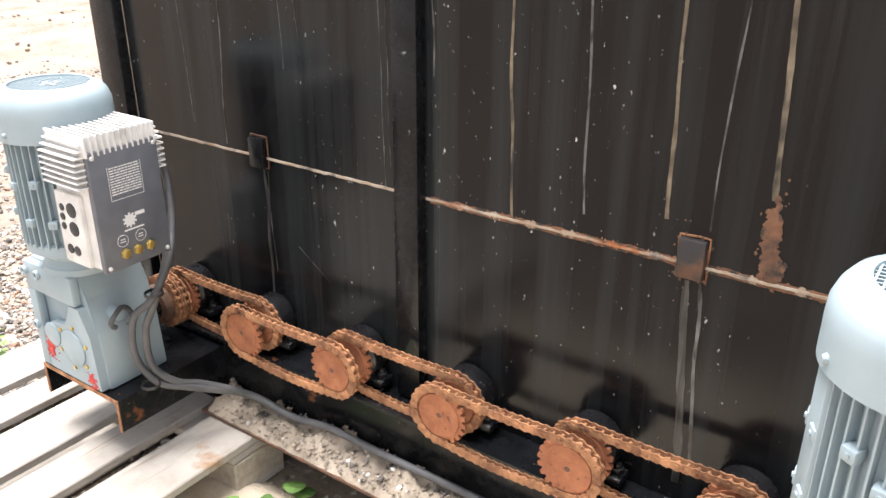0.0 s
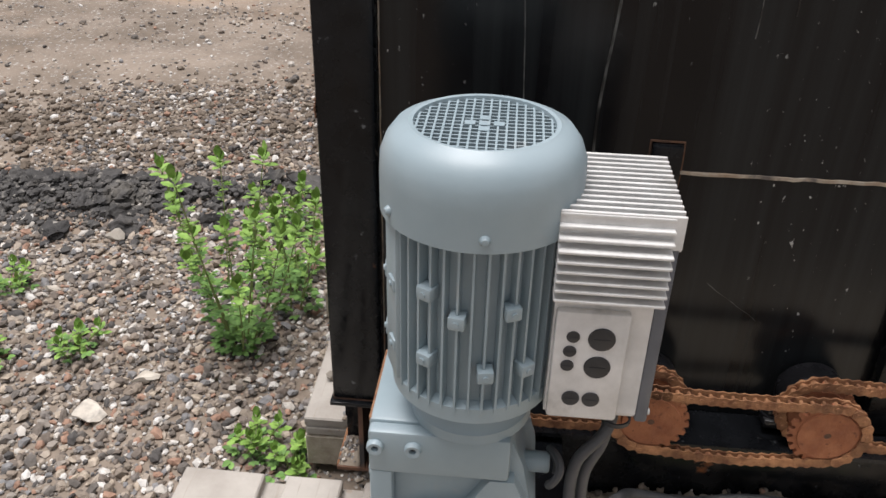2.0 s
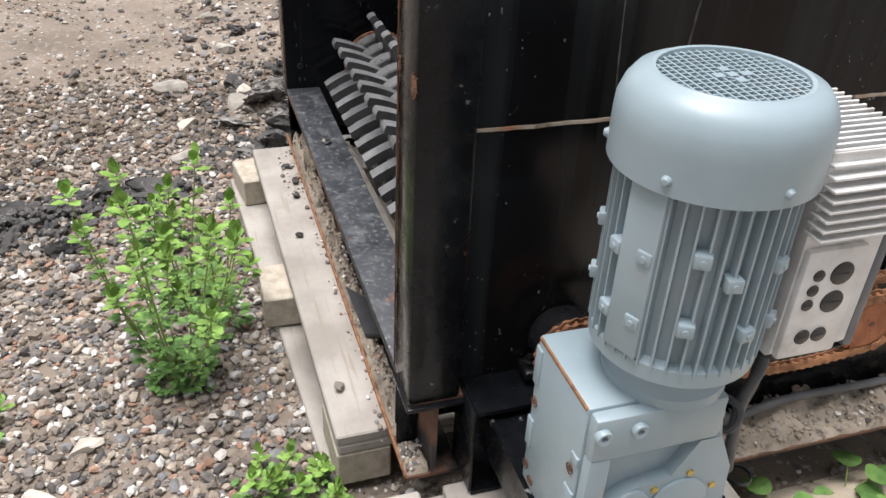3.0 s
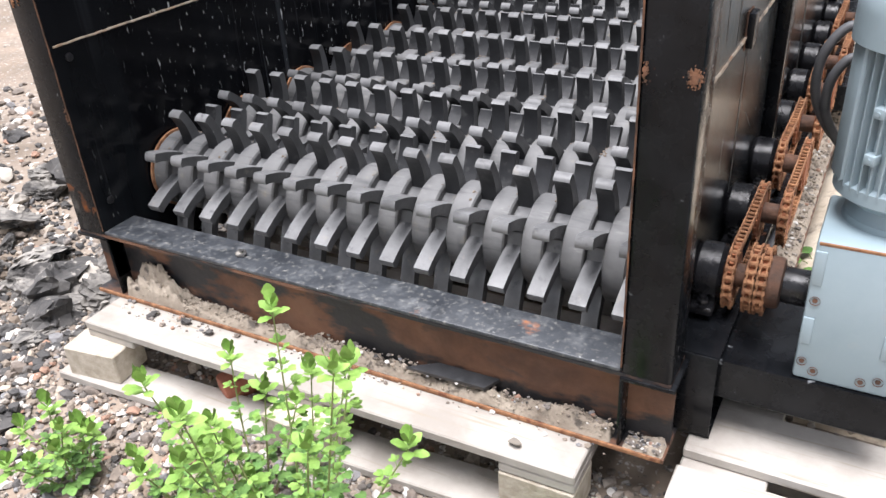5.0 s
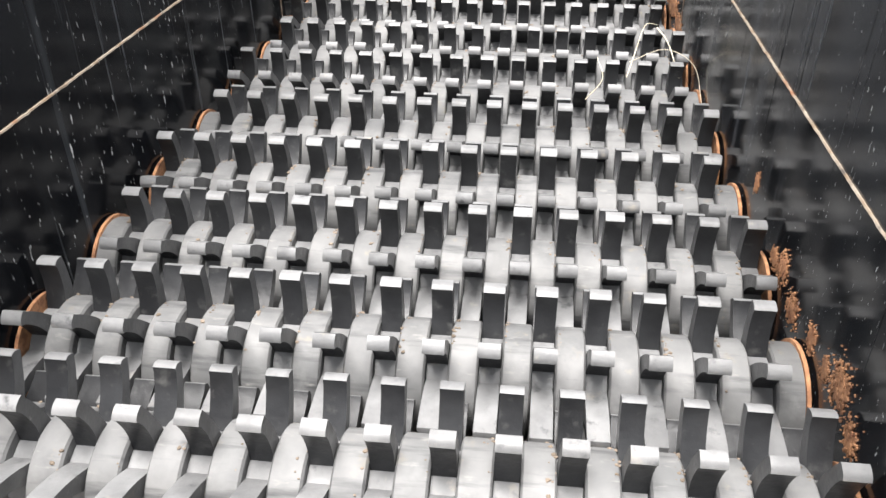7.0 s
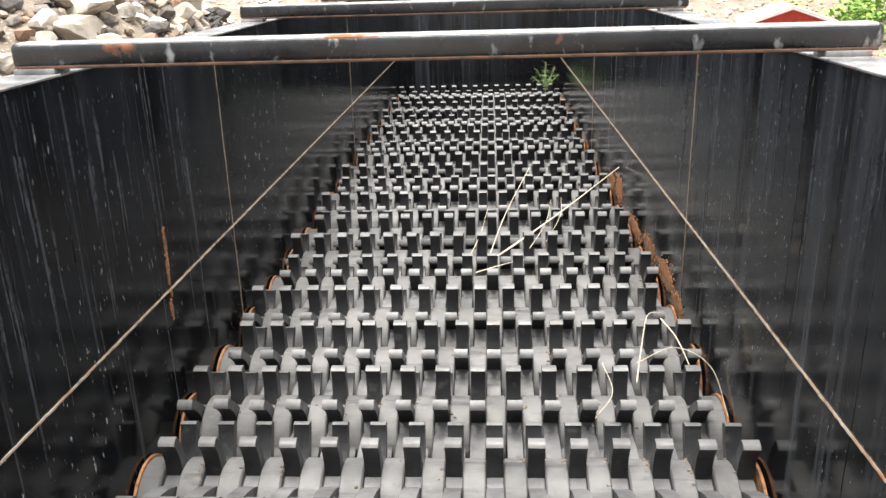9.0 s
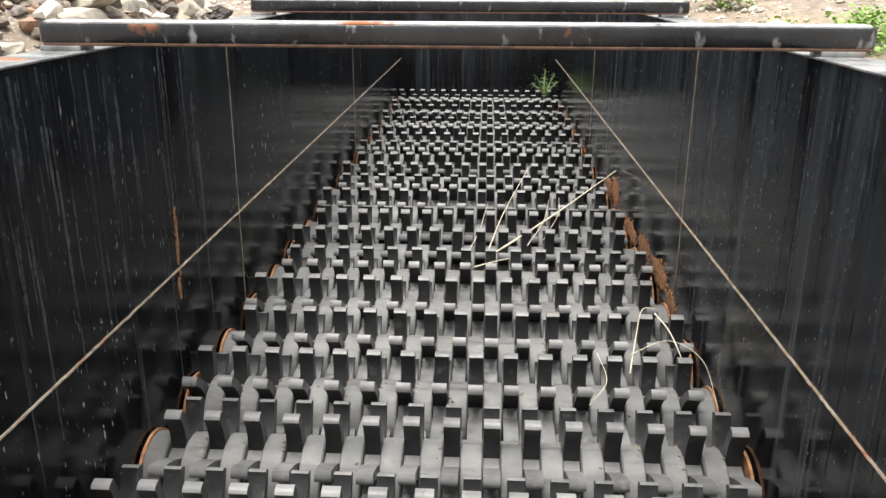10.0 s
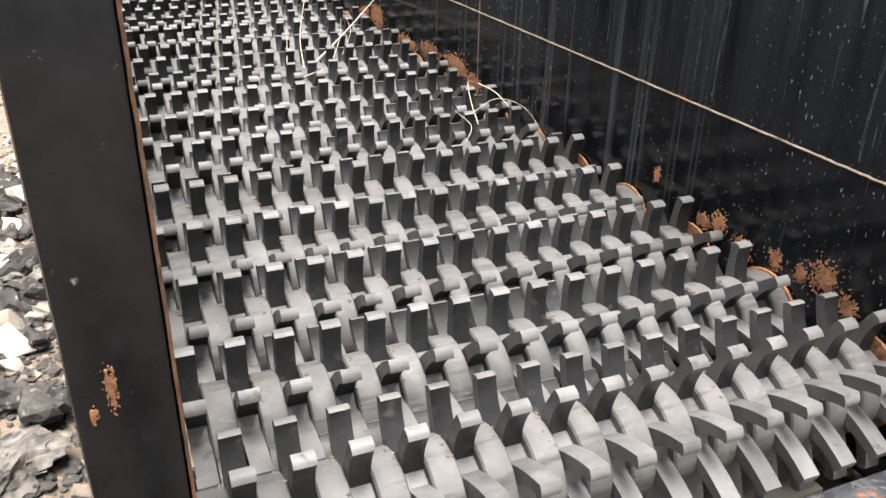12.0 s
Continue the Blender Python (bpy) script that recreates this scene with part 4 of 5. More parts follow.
# ---- pallets ----
def build_pallet(at, turn, label, broken=False):
    pal = thing("pallet", at, label, "pallet", "pallets")
    pal.rotation_euler = (0, 0, turn)

    def board(name, dims, tilt=0.0):
        bm = bmesh.new()
        add_box(bm, *dims, bevel=0.003, seg=1)
        for v in bm.verts:
            v.co.z += 0.0025 * noise.noise(Vector((v.co.x * 3, v.co.y * 8, at[0])))
        o = part(name, bm, old_wood, pal)
        return o

    for y0, y1 in ((0, 0.145), (0.187, 0.287), (0.328, 0.473), (0.513, 0.613), (0.655, 0.80)):
        board("top_board", (0, 1.2, y0, y1, 0.122, 0.144))
    for x0, x1 in ((0, 0.145), (0.5275, 0.6725), (1.055, 1.2)):
        board("cross_board", (x0, x1, 0.002, 0.798, 0.100, 0.1215))
    for i, x in enumerate((0, 0.5275, 1.055)):
        for j, (y0, y1) in enumerate(((0, 0.1), (0.3275, 0.4725), (0.70, 0.80))):
            bm = bmesh.new()
            add_box(bm, x, x + 0.145, y0, y1, 0.022, 0.0995, bevel=0.003, seg=1)
            o = part("block", bm, block_wood, pal)
            if broken and j == 0 and i < 2:
                o.matrix_basis = pose(-0.02 + 0.05 * i, -0.060 + 0.02 * i, 0.004, 0, 0, 7 - 9 * i)
    for j, (y0, y1) in enumerate(((0, 0.1), (0.3275, 0.4725), (0.70, 0.80))):
        o = board("base_board", (0, 1.2, y0, y1, 0, 0.0215))
        if broken and j == 0:
            o.matrix_basis = pose(-0.055, -0.070, 0.008, -3, 0.6, 2.6)
    return pal


build_pallet((-0.012, -0.110, 0.0), radians(0.8), "weathered grey pallet with a knocked-loose block and base board", True)
build_pallet((1.335, -0.272, 0.0), radians(0), "weathered wooden pallet under the motor, stained with rust")
build_pallet((-0.012, 2.3, 0.0), 0, "weathered wooden pallet under the machine's middle")
build_pallet((-0.012, 5.2, 0.0), 0, "weathered wooden pallet under the machine's far end")


# ---- dirt lying on the beams ----
DIRT = []


def dirt_strip(name, axis, a, b, c0, c1, z0, high, seed, label):
    """A heap of caked dirt along an axis, between c0 and c1 across it; high(s) is its height along the way."""
    n, m = int((b - a) / 0.006), 10
    verts, faces = [], []
    for i in range(n + 1):
        s = a + (b - a) * i / n
        for j in range(m + 1):
            u = j / m
            c = c0 + (c1 - c0) * u + 0.004 * noise.noise(Vector((s * 30, u * 4, seed)))
            prof = min(1.0, 5.0 * (1 - u)) if c1 < c0 else 1.0 - 0.75 * u
            h = high(s) * prof * (0.75 + 0.8 * noise.fractal(Vector((s * 18, u * 2.5, seed)), 0.8, 2.0, 5)) + 0.007 * noise.fractal(Vector((s * 70, u * 6, seed)), 0.6, 2.0, 4)
            z = z0 + (max(h, 0.0005) if 0 < j < m and 0 < i < n else -0.002)
            verts.append((s, c, z) if axis == "x" else (c, s, z))
    for i in range(n):
        for j in range(m):
            q = i * (m + 1) + j
            faces.append((q, q + 1, q + m + 2, q + m + 1))
    me = bpy.data.meshes.new(name)
    DIRT.append([v for v in verts if v[2] > z0 + 0.003])
    me.from_pydata(verts, [], faces)
    me.materials.append(soil_mat)
    me.shade_smooth()
    tagged(new(name, me), label, "dirt", kind="stuff")


dirt_strip("dirt_heap", "x", 0.012, W - 0.012, 0.041, 0.003, 0.1535, lambda s: 0.020 + 0.060 * math.exp(-((s - 0.10) / 0.08) ** 2) + 0.012 * math.exp(-((s - 1.15) / 0.1) ** 2), 2.0, "grey-brown caked dirt on the rusty beam flange")
mbox("side_plate", (1.3705, 1.424, 0.36, 3.2, 0.1465, 0.1535), dark_rust, "rusty flat bar beside the lower flange", 0.001)
dirt_strip("dirt_heap", "y", 0.37, 3.2, 1.3295, 1.422, 0.1545, lambda s: 0.040 + 0.010 * math.sin(s * 9), 5.0, "grey caked dirt and gravel on the side beam")
dirt_strip("dirt_heap", "x", W + 0.010, W + 0.082, 0.041, 0.0, 0.1535, lambda s: 0.012, 8.0, "gravel on the beam end")


def sandy_patch(x0, x1, y0, y1, step=0.02):
    """A thin spread of sand that dips under the gravel at its edges."""
    nx, ny = int((x1 - x0) / step), int((y1 - y0) / step)
    verts = []
    for j in range(ny + 1):
        for i in range(nx + 1):
            x, y = x0 + step * i, y0 + step * j
            edge = min(i, nx - i, j, ny - j) * step
            up = 0.034 + 0.014 * noise.fractal(Vector((x * 5, y * 5, 2)), 0.8, 2.0, 4) if edge > 0 else -0.03
            verts.append((x, y, rise(x, y) + min(up, 0.6 * edge - 0.02)))
    faces = [(j * (nx + 1) + i, j * (nx + 1) + i + 1, (j + 1) * (nx + 1) + i + 1, (j + 1) * (nx + 1) + i) for j in range(ny) for i in range(nx)]
    me = bpy.data.meshes.new("sandy_soil")
    me.from_pydata(verts, [], faces)
    me.materials.append(sand_mat)
    me.shade_smooth()
    tagged(new("sandy_soil", me), "pale sandy soil spread beside the machine", "soil", kind="stuff")


sandy_patch(1.36, 2.3, 0.35, 2.6)


# ---- stones ----
ICO = None


def ico():
    """The corners and faces of an icosahedron."""
    g = (1 + 5 ** 0.5) / 2
    v = [(a, b, 0) for a in (-1, 1) for b in (-g, g)]
    v = v + [(0, a, b) for a in (-1, 1) for b in (-g, g)] + [(b, 0, a) for a in (-1, 1) for b in (-g, g)]
    b = bmesh.new()
    for p in v:
        b.verts.new(Vector(p).normalized())
    bmesh.ops.convex_hull(b, input=b.verts)
    b.verts.index_update()
    verts = np.array([q.co[:] for q in b.verts])
    faces = np.array([[q.index for q in f.verts] for f in b.faces])
    b.free()
    return verts, faces


ICO = ico()


def stones(name, n, area, sizes, label, category, material, seed, skip=None, sink=0.35):
    """Many small stones joined into one mesh, lying on the ground inside area (x0, x1, y0, y1)."""
    rng = np.random.default_rng(seed)
    V, F = ICO
    vs, fs, k = [], [], 0
    for _ in range(n):
        x, y = rng.uniform(area[0], area[1]), rng.uniform(area[2], area[3])
        if skip and skip(x, y):
            continue
        s = sizes[0] * (sizes[1] / sizes[0]) ** (rng.random() ** 1.8)
        q = V * (1 + rng.uniform(-0.28, 0.28, (12, 1))) * s * rng.uniform((0.8, 0.6, 0.4), (1.3, 1.0, 0.75))
        m = np.array(Euler(rng.uniform((-0.5, -0.5, 0), (0.5, 0.5, 6.28))).to_matrix())
        q = q @ m.T + (x, y, rise(x, y) + s * sink)
        vs.append(q)
        fs.append(F + k)
        k += 12
    me = bpy.data.meshes.new(name)
    me.from_pydata(np.concatenate(vs).tolist(), [], np.concatenate(fs).tolist())
    me.materials.append(material)
    tagged(new(name, me), label, category, kind="stuff")


def in_machine(x, y):
    return (-0.1 < x < 1.4 and 0.1 < y < 6.5)


stones("gravel", 11000, (-0.8, 1.9, -1.35, -0.1), (0.006, 0.017), "mixed pebbles on the gravel yard", "gravel", stone_mat, 21, in_machine, 0.5)
stones("gravel", 24000, (-0.9, 2.2, -1.5, 0.35), (0.003, 0.012), "loose mixed gravel on the yard", "gravel", stone_mat, 1, in_machine)
def sandy(x, y):
    """Where fine tan soil shows between the loose stones, more of it further out."""
    if in_machine(x, y):
        return True
    bare = 0.72 * min(1.0, max(0.0, -0.20 - x) / 1.1) + 0.5 * noise.fractal(Vector((x * 1.3, y * 0.8, 7)), 1.0, 2.0, 3) * min(1.0, max(0.0, -x) * 2)
    return 0.5 + 0.9 * noise.noise(Vector((x * 61, y * 61, 3.3))) < bare


stones("gravel", 26000, (-3.2, 1.9, -4.2, 0.6), (0.004, 0.017), "coarse loose gravel further across the yard", "gravel", stone_mat, 2, sandy)
stones("gravel", 7000, (-9, 3, -10, 1), (0.006, 0.028), "scattered stones across the far yard", "gravel", stone_mat, 3, sandy)
stones("gravel", 5000, (-2.2, -0.12, -0.3, 5), (0.005, 0.028), "rubble gravel next to the machine", "gravel", stone_mat, 4, in_machine)
stones("gravel", 2600, (1.36, 2.0, 0.3, 2.4), (0.004, 0.013), "small gravel on the sandy soil", "gravel", stone_mat, 5)
stones("gravel", 22000, (-14, 26, 8, 46), (0.03, 0.15), "pale stony slope behind the machine", "gravel", pale_mat, 6, lambda x, y: y < 8 and -1 < x < 2)


stones("gravel", 6500, (-6, -0.7, 3.8, 12), (0.025, 0.13), "broken stones filling the pile", "gravel", stone_mat, 31, None, 0.45)


def on_surface(name, spots, z, sizes, label, seed, material=stone_mat):
    """Crumbs lying on a beam or board."""
    rng = np.random.default_rng(seed)
    V, F = ICO
    vs, fs, k = [], [], 0
    for x0, x1, y0, y1, n in spots:
        for _ in range(n):
            s = sizes[0] * (sizes[1] / sizes[0]) ** (rng.random() ** 1.6)
            q = V * (1 + rng.uniform(-0.28, 0.28, (12, 1))) * s * (1, 0.85, 0.65)
            vs.append(q + (rng.uniform(x0, x1), rng.uniform(y0, y1), z + s * 0.5))
            fs.append(F + k)
            k += 12
    me = bpy.data.meshes.new(name)
    me.from_pydata(np.concatenate(vs).tolist(), [], np.concatenate(fs).tolist())
    me.materials.append(material)
    tagged(new(name, me), label, "gravel", kind="stuff")


on_surface("gravel", [(W + 0.012, W + 0.08, 0.002, 0.04, 130)], 0.160, (0.002, 0.006), "fine gravel on the beam's end", 11)
on_surface("gravel", [(0.0, W, -0.018, 0.002, 70), (0.03, 0.30, -0.05, 0.0, 55)], 0.144, (0.002, 0.008), "crumbs on the pallet board", 12)
on_surface("gravel", [(0.55, W, 0.004, 0.036, 160)], 0.180, (0.002, 0.007), "gravel in the dirt on the beam", 13)


def rock_mesh(seed, rough=0.35, flat=0.7, sub=3):
    """A broken lump: a ball cut by random planes, then roughened."""
    rng = random.Random(seed)
    b = bmesh.new()
    bmesh.ops.create_icosphere(b, subdivisions=sub, radius=1)
    planes = []
    for _ in range(12):
        d = Vector((rng.gauss(0, 1), rng.gauss(0, 1), rng.gauss(0, 1))).normalized()
        planes.append((d, rng.uniform(0.38, 0.72)))
    off = Vector((seed * 3.1, seed * 1.7, 0))
    for v in b.verts:
        for d, h in planes:
            k = v.co.dot(d) - h
            if k > 0:
                v.co -= d * k
        v.co += v.co.normalized() * rough * (0.22 * noise.fractal(v.co * 2.2 + off, 1.0, 2.0, 4) + 0.10 * noise.fractal(v.co * 7 + off, 0.7, 2.0, 3))
        v.co.z *= flat
    return b


def make_rocks(n, material, rough, flat, seed, name, sub=3):
    return [finish(name, rock_mesh(seed + i, rough, flat, sub), material, 16) for i in range(n)]


boulder_mes = make_rocks(9, boulder_mat, 0.22, 0.8, 1, "boulder")
slab_mes = make_rocks(5, pale_rock, 0.2, 0.42, 31, "boulder")
asphalt_mes = make_rocks(6, asphalt_mat, 1.5, 0.6, 61, "asphalt_chunk")
rubble_mes = make_rocks(5, boulder_mat, 0.5, 0.6, 91, "rubble_stone", 2)
rng = random.Random(5)


def put_rock(name, me, x, y, s, label, category, group, lift=0.25, stretch=1.0, z=None):
    ob = new(name, me)
    ob.location = (x, y, (rise(x, y) if z is None else z) + s * lift)
    ob.rotation_euler = (rng.uniform(-0.35, 0.35), rng.uniform(-0.35, 0.35), rng.uniform(0, 6.28))
    ob.scale = (s * stretch, s, s * rng.uniform(0.85, 1.1))
    return tagged(ob, label, category, group)


# the pile of quarried stone beyond the far wall
for i in range(340):
    x, y = rng.gauss(-2.9, 1.0), rng.uniform(4.0, 11.0)
    if x > -0.7:
        x = -0.7 - rng.random() * 2
    s = 0.07 + 0.20 * rng.random() ** 1.6
    pale = rng.random()
    if pale < 0.24:
        put_rock("boulder", rng.choice(slab_mes), x, y, s * 1.25, "pale flat broken stone slab in a pile", "boulder", "stone pile", 0.3, 1.2, rise(x, y))
    elif pale < 0.8:
        put_rock("boulder", rng.choice(boulder_mes), x, y, s, "rough grey-brown broken boulder in a pile", "boulder", "stone pile", 0.4)
    else:
        put_rock("asphalt_chunk", rng.choice(asphalt_mes), x, y, s * 0.9, "dark broken asphalt lump in a stone pile", "asphalt", "stone pile", 0.4)
# broken asphalt and rubble beside the machine
for i in range(190):
    x, y = -0.20 - abs(rng.gauss(0, 0.5)), rng.uniform(-0.22, 3.2)
    s = rng.uniform(0.03, 0.11) * (1.3 if x < -0.6 else 1) * (0.4 if y < 0.5 and x < -0.4 else 1)
    if rng.random() < 0.55:
        put_rock("asphalt_chunk", rng.choice(asphalt_mes), x - s * 0.4, y, s, "dark crumbling asphalt chunk beside the machine", "asphalt", "asphalt rubble", 0.3)
    else:
        put_rock("rubble_stone", rng.choice(rubble_mes), x - s * 0.4, y, s, "grey rubble stone beside the machine", "stone", "asphalt rubble", 0.3)
crust_mes = make_rocks(5, crust_mat, 1.5, 0.6, 131, "asphalt_block", 4)
for i in range(44):
    x, y = rng.uniform(-0.85, -0.22), rng.uniform(-0.15, 2.3)
    put_rock("asphalt_block", rng.choice(crust_mes), x, y, rng.uniform(0.05, 0.11), "pale crusted broken asphalt block beside the machine", "asphalt", "asphalt rubble", 0.22, 1.15)
# the low bank of asphalt crumbs across the yard
for i in range(70):
    y = rng.gauss(-1.1, 0.35)
    x = 0.10 - 0.30 * max(0, y + 1.0) - 0.15 * max(0, -1.3 - y) + rng.gauss(0, 0.09)
    s = 0.012 + 0.055 * rng.random() ** 1.6
    put_rock("asphalt_chunk", rng.choice(asphalt_mes), x, y, s, "black crumbly asphalt lump in a low bank", "asphalt", "asphalt bank", 0.35, 1.2)


def crumbs(name, n, place, sizes, material, label, seed):
    """Loose angular crumbs scattered by place(rng), joined."""
    ball = bmesh.new()
    bmesh.ops.create_icosphere(ball, subdivisions=1, radius=1)
    V = np.array([v.co[:] for v in ball.verts])
    F = np.array([[v.index for v in f.verts] for f in ball.faces])
    ball.free()
    g, vs, fs, k = np.random.default_rng(seed), [], [], 0
    for _ in range(n):
        x, y, z = place(g)
        s = sizes[0] * (sizes[1] / sizes[0]) ** (g.random() ** 1.4)
        vs.append(V * (1 + g.uniform(-0.35, 0.35, (len(V), 1))) * s * (1, 0.85, 0.7) + (x, y, z + s * 0.3))
        fs.append(F + k)
        k += len(V)
    me = bpy.data.meshes.new(name)
    me.from_pydata(np.concatenate(vs).tolist(), [], np.concatenate(fs).tolist())
    me.materials.append(material)
    return tagged(new(name, me), label, "asphalt", kind="stuff")


def bank_line(y):
    return 0.10 - 0.30 * max(0, y + 1.0) - 0.15 * max(0, -1.3 - y)


def on_bank(g):
    y = g.normal(-1.12, 0.26) if g.random() < 0.75 else g.uniform(-2.2, -0.3)
    d = g.normal(0, 0.11 if -1.5 < y < -0.8 else 0.08)
    x = bank_line(y) + d
    return x, y, rise(x, y) + 0.03 * math.exp(-(d / 0.09) ** 2) * g.random()


def beside_wall(g):
    x, y = -0.14 - abs(g.normal(0, 0.42)), g.uniform(-0.25, 2.8)
    return x, y, rise(x, y)


def on_dirt(i):
    return lambda g: DIRT[i][int(g.integers(0, len(DIRT[i])))]


crumbs("dirt_crumbs", 900, on_dirt(0), (0.0012, 0.005), soil_mat, "crumbs of caked dirt on the beam flange", 74)
crumbs("dirt_crumbs", 2600, on_dirt(1), (0.0015, 0.007), soil_mat, "crumbs of caked dirt on the side beam", 75)
crumbs("dirt_gravel", 700, on_dirt(1), (0.002, 0.008), stone_mat, "small gravel in the dirt on the side beam", 76)
crumbs("asphalt_crumbs", 3300, on_bank, (0.004, 0.020), asphalt_mat, "black crumbled asphalt heaped in a low bank", 71)
def on_ridge(g):
    """A low ridge of brown soil across the yard, beyond the asphalt."""
    y = g.uniform(-2.6, 0.1)
    x = -0.62 - 0.12 * y + g.normal(0, 0.16)
    return x, y, rise(x, y)


crumbs("soil_lumps", 4200, on_ridge, (0.003, 0.022), ridge_mat, "brown soil lumps in a low ridge across the yard", 77)
crumbs("asphalt_crumbs", 3600, beside_wall, (0.004, 0.022), asphalt_mat, "dark asphalt crumbs between the rubble beside the machine", 72)
slab = put_rock("asphalt_slab", asphalt_mes[1], -0.09, -0.37, 0.075, "long dark asphalt slab lying on the gravel", "asphalt", "", 0.2, 2.3)
slab.rotation_euler = (0.05, 0.03, radians(78))
for x, y, s in ((-0.32, 0.10, 0.13), (-0.40, 0.42, 0.15), (-0.30, 0.72, 0.12), (-0.56, 0.18, 0.11), (-0.27, -0.06, 0.08), (-0.62, 0.55, 0.14), (-0.36, 1.05, 0.13), (-0.75, 0.25, 0.12), (-0.50, -0.12, 0.08), (-0.55, 0.90, 0.12)):
    put_rock("asphalt_block", rng.choice(crust_mes), x, y, s, "large flat cracked asphalt block with pale dusty crust", "asphalt", "asphalt rubble", 0.06, 1.3).scale.z *= 0.5
for x, y, s in ((-0.12, -0.38, 0.04), (-0.30, -0.30, 0.05), (-0.62, -0.10, 0.06), (-0.5, -0.28, 0.05), (-0.75, -0.32, 0.06), (-1.5, -0.15, 0.06), (0.94, -0.54, 0.035), (0.93, -1.2, 0.05), (0.60, -0.95, 0.03), (1.05, -0.62, 0.045), (0.78, -1.25, 0.045), (0.92, -0.30, 0.02), (0.3, -0.9, 0.04), (1.35, -0.75, 0.04), (1.1, -0.95, 0.035)):
    put_rock("rubble_stone", rng.choice(rubble_mes), x, y, s, "pale broken stone lying on the gravel", "stone", "loose stones", 0.3, 1.25)
for x, y, z, s, me, lab in ((1.064, -0.061, 0.144, 0.016, rubble_mes[0], "small reddish stone on the pallet board"), (1.46, -0.19, 0.144, 0.022, rubble_mes[1], "small grey stone on the pallet board"),
                            (0.378, 0.045, 0.327, 0.014, asphalt_mes[2], "small crumb of asphalt on the front beam"), (0.30, -0.03, 0.144, 0.014, asphalt_mes[0], "black asphalt crumb on the pallet board"),
                            (0.22, -0.02, 0.144, 0.016, asphalt_mes[3], "black asphalt crumb on the pallet board"), (1.09, 0.02, 0.175, 0.012, rubble_mes[3], "pale stone in the dirt on the beam"),
                            (0.50, -0.05, 0.144, 0.013, asphalt_mes[4], "black asphalt crumb on the pallet board"), (0.13, -0.03, 0.144, 0.014, asphalt_mes[5], "black asphalt crumb on the pallet board")):
    put_rock("pebble", me, x, y, s, lab, "stone", "", 0.45, 1.1, z)
bm = bmesh.new()
add_prism(bm, [(0.80, 0.0), (0.97, 0.004), (0.99, 0.034), (0.86, 0.032)], "z", 0, 0.008)
o = new("rubber_scrap", finish("rubber_scrap", bm, dark_plastic))
o.matrix_world = pose(0, 0.004, 0.183, 12)
tagged(o, "flat dark scrap lying in the dirt on the beam", "scrap")
# bricks under the pallet
for x, y in ((0.37, -0.02), (0.46, 0.06)):
    bm = bmesh.new()
    add_box(bm, -0.055, 0.055, -0.03, 0.03, 0, 0.05, bevel=0.008)
    for v in bm.verts:
        v.co += Vector(noise.noise_vector(v.co * 30 + Vector((x * 9, 0, 0)))) * 0.008
    o = new("brick_piece", finish("brick_piece", bm, surface("brick_red", (0.30, 0.10, 0.06), (0.40, 0.16, 0.10), 20, 0.9, bump=0.5)))
    o.location, o.rotation_euler = (x, y, 0.005), (0, 0, x * 3)
    tagged(o, "broken red brick under the pallet", "brick")


# ---- weeds ----
def add_leaf(bm, at, way, size, up, lobes=True):
    """One toothed leaf, folded along its rib, from at towards way."""
    way = way.normalized()
    side = way.cross(up).normalized()
    nrm = side.cross(way)
    rib = [at + way * size * t - nrm * size * 0.28 * t * t for t in (0, 0.35, 0.7, 1)]
    rv = [bm.verts.new(p) for p in rib]
    for s in (1, -1):
        if lobes:
            w = [(0.14, 0.07), (0.34, 0.27), (0.46, 0.24), (0.64, 0.33), (0.76, 0.26), (0.93, 0.14)]
        else:
            w = [(0.05, 0.22), (0.25, 0.46), (0.45, 0.52), (0.65, 0.46), (0.82, 0.30), (0.94, 0.12)]
        ev = [bm.verts.new(at + way * size * t + side * s * size * k + nrm * size * (0.10 * k - 0.28 * t * t)) for t, k in w]
        polys = [(rv[0], ev[0], ev[1], rv[1]), (rv[1], ev[1], ev[2], ev[3], rv[2]), (rv[2], ev[3], ev[4], ev[5], rv[3])]
        for q in polys:
            bm.faces.new(q if s > 0 else q[::-1])


def add_sprig(bm, at, way, size, r):
    """Three toothed leaflets on a short stalk."""
    way = way.normalized()
    side = way.cross(Vector((0, 0, 1))).normalized()
    tip = at + way * size * 0.7
    add_tube(bm, [at, at.lerp(tip, 0.5) + Vector((0, 0, size * 0.06)), tip], 0.0007, 3)
    for turn, k in ((0, 1.0), (1, 0.82), (-1, 0.82)):
        d = (way + side * turn * 1.1 + Vector((0, 0, r.uniform(-0.1, 0.25)))).normalized()
        add_leaf(bm, tip, d, size * k * r.uniform(0.8, 1.1), Vector((0, 0, 1)))


